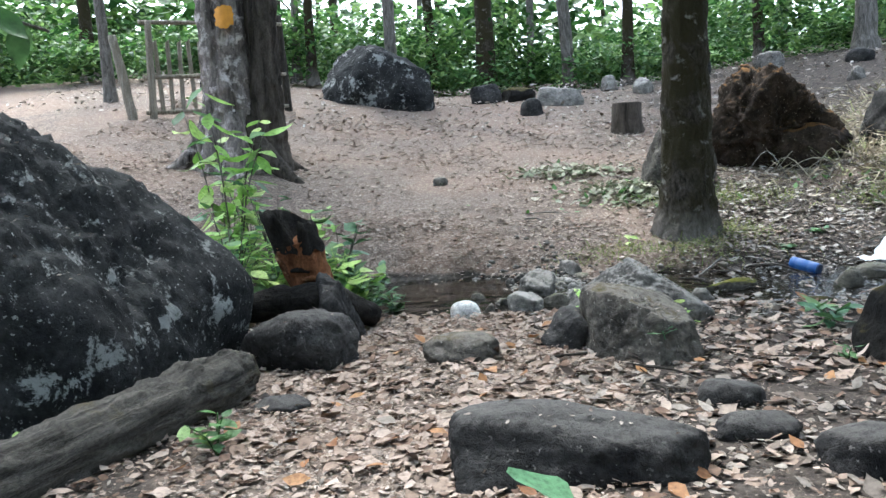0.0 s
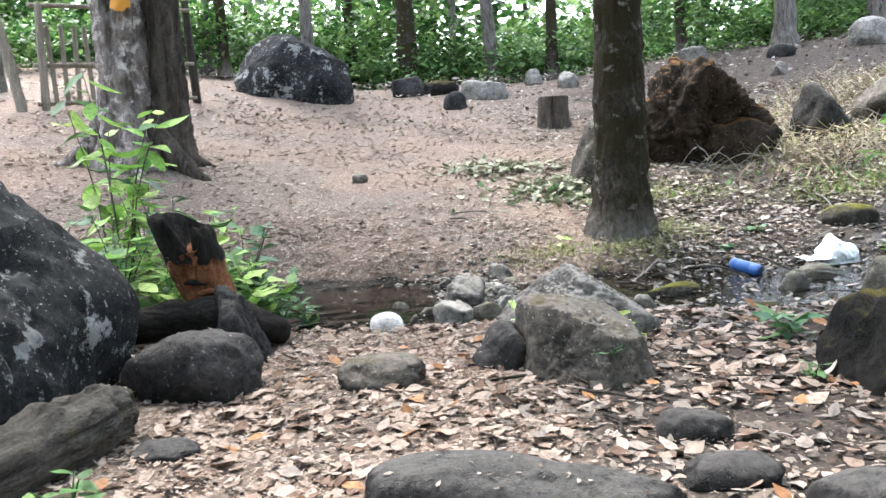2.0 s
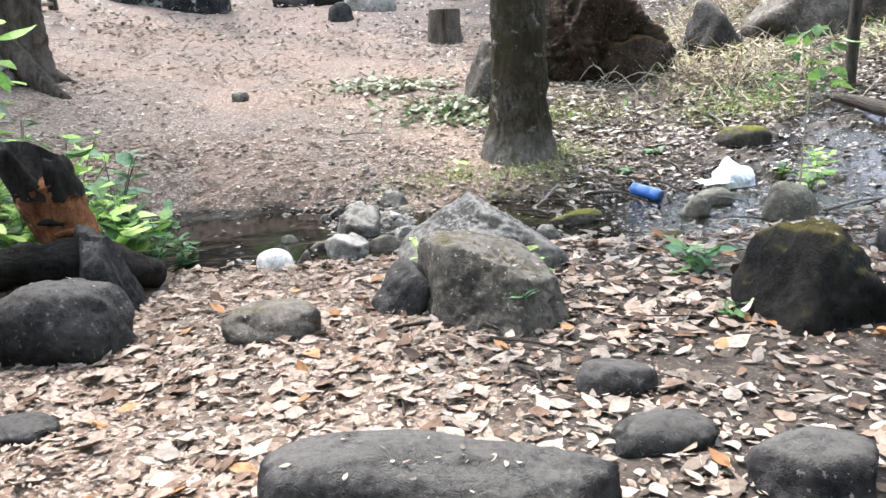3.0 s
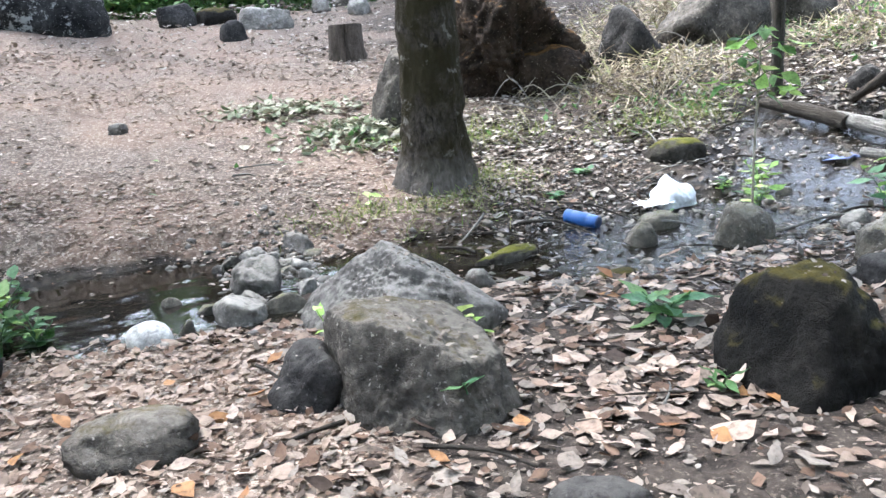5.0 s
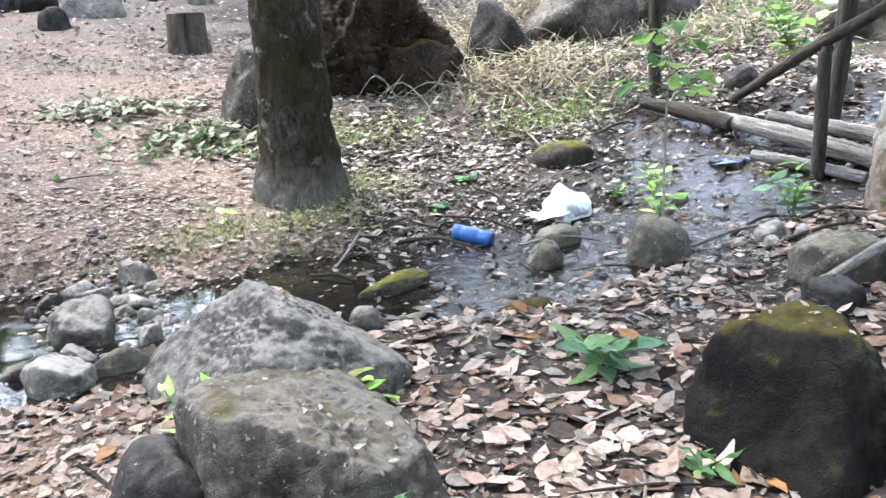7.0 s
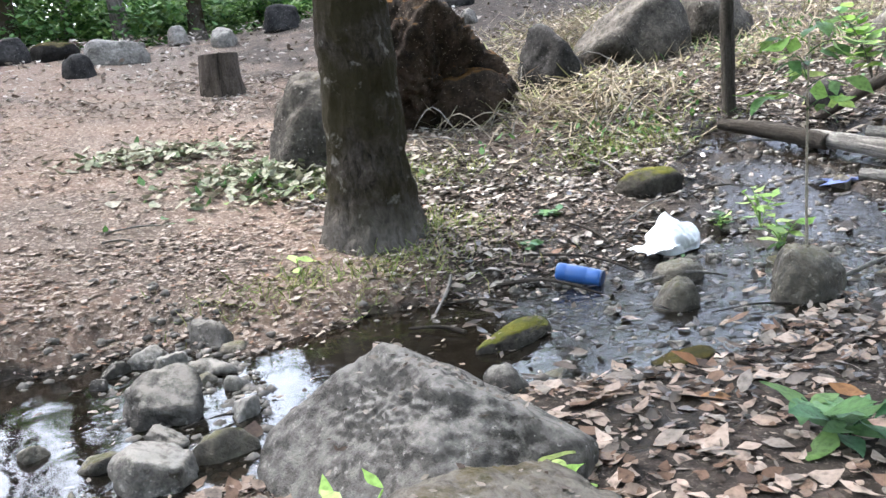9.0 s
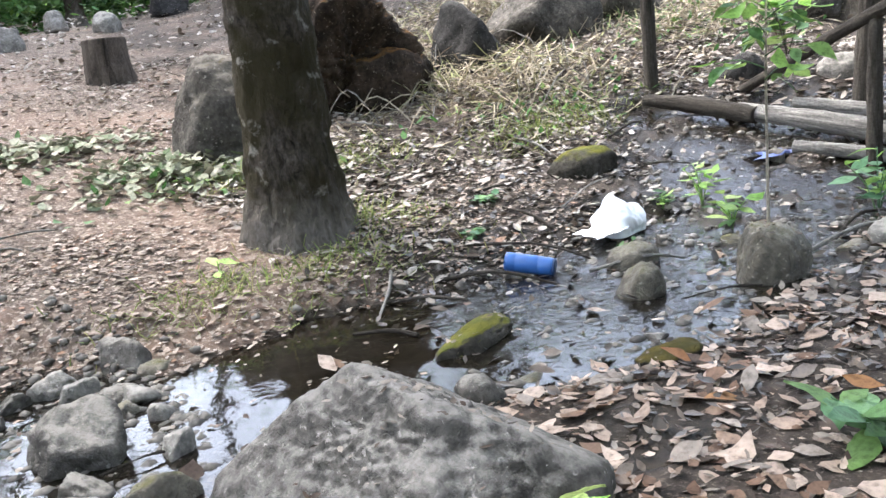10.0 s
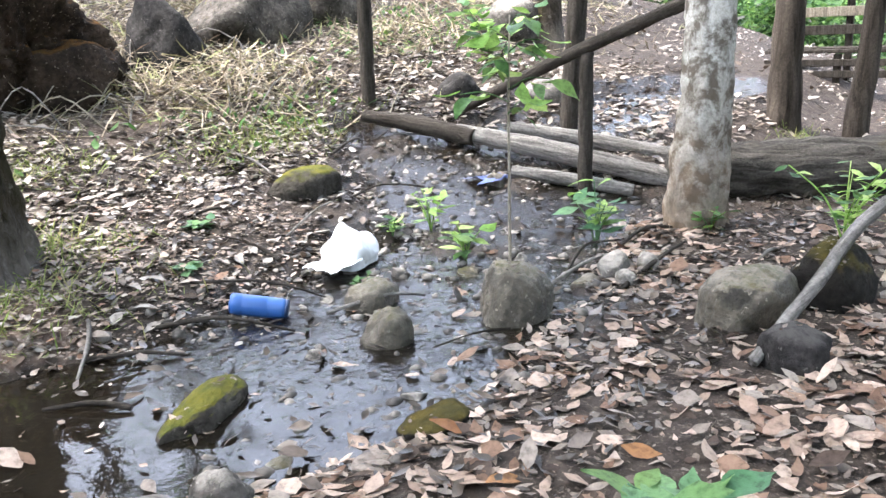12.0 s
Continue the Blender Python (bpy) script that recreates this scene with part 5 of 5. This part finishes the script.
def tuft_sapling(x, y):
    """A thin bare stem with a loose tuft of leafy twigs at its top."""
    r = random.Random(52)
    s = thing("sapling", (x, y, water_level(x, y) - 0.05), "thin bare-stemmed sapling with a tuft of green leaves", "sapling")
    part("stem", limb_mesh([(0, 0, 0, 0.011), (0.02, 0.0, 0.6, 0.008), (0.07, 0.02, 1.1, 0.007), (0.1, 0.02, 1.5, 0.004)], PALESTEM, 20, 7, 0.05), s)
    shapes = [leaf_mesh("oval", (LIGHTGREEN, GREEN, GREEN, LIGHTGREEN)[k], 520 + k) for k in range(4)]
    for k in range(8):
        a, h = k * 2.4, 1.02 + 0.06 * k
        b = Vector((0.02 + 0.06 * (h - 0.6), 0.01, h))
        e = b + Vector((math.cos(a) * (0.26 - 0.015 * k), math.sin(a) * (0.26 - 0.015 * k), 0.05))
        twig = part("twig", limb_mesh([(*b, 0.004), (*(b.lerp(e, 0.5) + Vector((0, 0, 0.03))), 0.003), (*e, 0.002)], GREEN, 6, 5, 0.03), s)
        for j in range(5):
            part("leaf", r.choice(shapes), twig, m=Matrix.Translation(b.lerp(e, 0.35 + 0.16 * j)) @ Euler((r.uniform(-0.8, 0.1), r.uniform(-0.4, 0.4), a - 1.57 + (0.9 if j % 2 else -0.9) * (j < 4))).to_matrix().to_4x4() @ Matrix.Scale(r.uniform(0.1, 0.19), 4))


def hanging_twig():
    """Leaves that hang into view from the tree beside the path."""
    s = thing("hanging_branch", (-3.45, 2.4, 2.24), "leafy green branch hanging from the tree by the path", "branch")
    stem = part("stem", limb_mesh([(0, 0, 0, 0.03), (1.0, 0.15, 0.05, 0.018), (1.9, 0.25, -0.25, 0.008), (2.62, 0.25, -0.52, 0.004)], GREYBARK, 12, 6, 0.05), s)
    r = random.Random(2)
    shapes = [leaf_mesh("oval", GREEN, k) for k in range(3)]
    for k in range(26):
        u = r.uniform(0.35, 1.0)
        part("leaf", r.choice(shapes), stem, m=Matrix.Translation((2.62 * u, 0.25 * u, 0.12 - 0.64 * u * u)) @ Euler((r.uniform(-1.4, -0.5), r.uniform(-0.5, 0.5), r.uniform(0, 6.28))).to_matrix().to_4x4() @ Matrix.Scale(r.uniform(0.09, 0.15), 4))


def green_leaf():
    ob = new("fallen_green_leaf", leaf_mesh("round", BLUEGREEN, 5))
    ob.matrix_world = pose(0.55, 3.36, height(0.55, 3.36) + 0.05, 20, 10, 75) @ Matrix.Scale(0.26, 4)
    tagged(ob, "large green leaf fallen in front of the long rock", "leaf")


MARK = (-3.2, 12.46, 3.36)


def tree_mark():
    """An orange patch painted on the flaky bark of the old tree."""
    verts, faces = [], []
    x, y, z = MARK
    for j in range(9):
        for i in range(9):
            u, w = i / 4 - 1, j / 4 - 1
            edge = 1 + 0.25 * noise.noise((u * 2, w * 2, 6))
            verts.append((x + 0.13 * u * edge, y + 0.06 * u * u + 0.012 * noise.noise((u * 3, w * 3, 1)), z + 0.16 * w * edge * (1 - 0.3 * u * u)))
    faces = [(j * 9 + i, j * 9 + i + 1, j * 9 + i + 10, j * 9 + i + 9) for j in range(8) for i in range(8)]
    ob = new("painted_mark", mesh_of("painted_mark", verts, faces, ORANGEPAINT))
    tagged(ob, "worn orange paint patch on the old tree's bark", "paint mark")


def sticks():
    r = random.Random(4)
    for k in range(46):
        x, y = r.uniform(0.5, 7.0), r.uniform(4.5, 11.5)
        n = r.uniform(0.15, 0.6)
        a = r.uniform(0, 6.28)
        z = max(height(x, y), water_level(x, y) if bank(x, y) < 1.1 else -1)
        x2, y2 = x + n * math.cos(a), y + n * math.sin(a)
        z2 = max(height(x2, y2), water_level(x2, y2) if bank(x2, y2) < 1.1 else -1)
        q = r.uniform(0.004, 0.012)
        pole("twig", [(x, y, z + 0.015, q), ((x + x2) / 2 + 0.03, (y + y2) / 2, (z + z2) / 2 + 0.03, q), (x2, y2, z2 + 0.015, q * 0.6)], DARKWOOD if k % 3 else DEADWOOD, "thin bare twig lying on the ground", "twig", k, 5)


def gravel():
    """Pebbles along the crossing and the edges of the stream."""
    r = random.Random(21)
    bm = bmesh.new()
    bmesh.ops.create_icosphere(bm, subdivisions=1, radius=1)
    base = np.array([v.co[:] for v in bm.verts])
    tri = [tuple(v.index for v in f.verts) for f in bm.faces]
    bm.free()
    verts, faces, o = [], [], 0
    while o < 2300 * len(base):
        if o > 1300 * len(base):
            x, y = r.uniform(2.7, 6.8), r.uniform(7.0, 10.2)
            if bank(x, y) > 1.2:
                continue
        elif r.random() < 0.55:
            x, y = r.gauss(1.0, 0.3), r.gauss(8.5, 0.5)
            if not 0.5 < x < 1.25:
                continue
        else:
            x, y = r.uniform(0, 6.5), r.uniform(6.9, 9.6)
            if not 0.7 < bank(x, y) < 1.5:
                continue
        s = 0.012 + 0.035 * r.random() ** 2
        q = base * (1 + np.array([[r.uniform(-0.25, 0.25)] for _ in base])) * (s, s * r.uniform(0.6, 1), s * r.uniform(0.4, 0.8))
        c = r.uniform(0, 6.28)
        q = q @ np.array([[math.cos(c), math.sin(c), 0], [-math.sin(c), math.cos(c), 0], [0, 0, 1]])
        verts.append(q + (x, y, max(height(x, y), water_level(x, y) - 0.02) + s * 0.2))
        faces += [tuple(i + o for i in t) for t in tri]
        o += len(base)
    me = mesh_of("gravel", np.concatenate(verts).tolist(), faces, PEBBLES)
    tagged(new("gravel", me), "small grey and brown pebbles at the stream crossing", "gravel", kind="stuff")


def scrap():
    """A torn piece of blue plastic film caught in the stream."""
    verts = []
    for j in range(13):
        for i in range(13):
            u, w = i / 12 - 0.5, j / 12 - 0.5
            e = 1 + 0.7 * noise.noise((u * 3, w * 3, 9))
            verts.append((u * 0.4 * e, w * 0.24 * e, 0.03 + 0.1 * abs(noise.noise((u * 5, w * 5, 3))) * (1 - 2 * abs(w))))
    faces = [(j * 13 + i, j * 13 + i + 1, j * 13 + i + 14, j * 13 + i + 13) for j in range(12) for i in range(12)]
    ob = new("plastic_scrap", mesh_of("plastic_scrap", verts, faces, SCRAPBLUE))
    ob.matrix_world = pose(6.25, 9.0, max(height(6.25, 9.0), water_level(6.25, 9.0)), 0, 0, -30)
    tagged(ob, "torn crumpled blue plastic scrap caught in the stream", "plastic scrap")


def bent_twigs():
    """Pale dead stems tangled over the dry grass."""
    r = random.Random(14)
    for k in range(44):
        x, y = r.gauss(5.9, 0.8), r.gauss(12.0, 0.7)
        a, n, h = r.uniform(0, 6.28), r.uniform(0.4, 1.1), r.uniform(0.1, 0.35)
        x2, y2 = x + n * math.cos(a), y + n * math.sin(a) * 0.6
        pole("dry_twig", [(x, y, height(x, y), 0.008), ((x + x2) / 2, (y + y2) / 2, (height(x, y) + height(x2, y2)) / 2 + h, 0.007), (x2, y2, height(x2, y2) + 0.02, 0.004)], (DEADWOOD, PALESTEM)[k % 2], "bent pale dry twig over the dry grass", "twig", k, 5, 0.1, 0.0, 8)


def dead_branches():
    """Dark dead branches lodged among the stream stones."""
    r = random.Random(33)
    for k, (x, y) in enumerate([(4.35, 7.55), (4.6, 7.2), (4.75, 7.6), (5.2, 7.5), (3.55, 8.35), (5.0, 9.5), (5.6, 10.2), (3.3, 9.1), (4.2, 9.3), (6.1, 10.9), (5.9, 7.6), (2.9, 8.9)]):
        a, n = r.uniform(-1.2, 0.6), r.uniform(0.45, 1.0)
        x2, y2 = x + n * math.cos(a), y + n * math.sin(a) * 0.7
        z = max(height(x, y), water_level(x, y) if bank(x, y) < 1.2 else -1)
        z2 = max(height(x2, y2), water_level(x2, y2) if bank(x2, y2) < 1.2 else -1)
        q = r.uniform(0.006, 0.015)
        pole("dead_branch", [(x, y, z + q, q), ((x + x2) / 2, (y + y2) / 2 + r.uniform(-0.08, 0.08), (z + z2) / 2 + q + 0.06, q * 0.9), (x2, y2, z2 + q * 0.6, q * 0.55)], (DARKWOOD, DEADWOOD)[k % 4 == 0], ("dark wet", "pale bare")[k % 4 == 0] + " dead branch lodged among stream stones", "branch", k, 8, 0.15, 0.003, 16)


def build_more():
    fence()
    bench()
    bottle()
    bag()
    sticks()
    hanging_twig()
    green_leaf()
    tree_mark()
    plants()
    undergrowth()
    bent_twigs()
    dead_branches()
    gravel()
    scrap()
    woods()
    litter()


build_more()
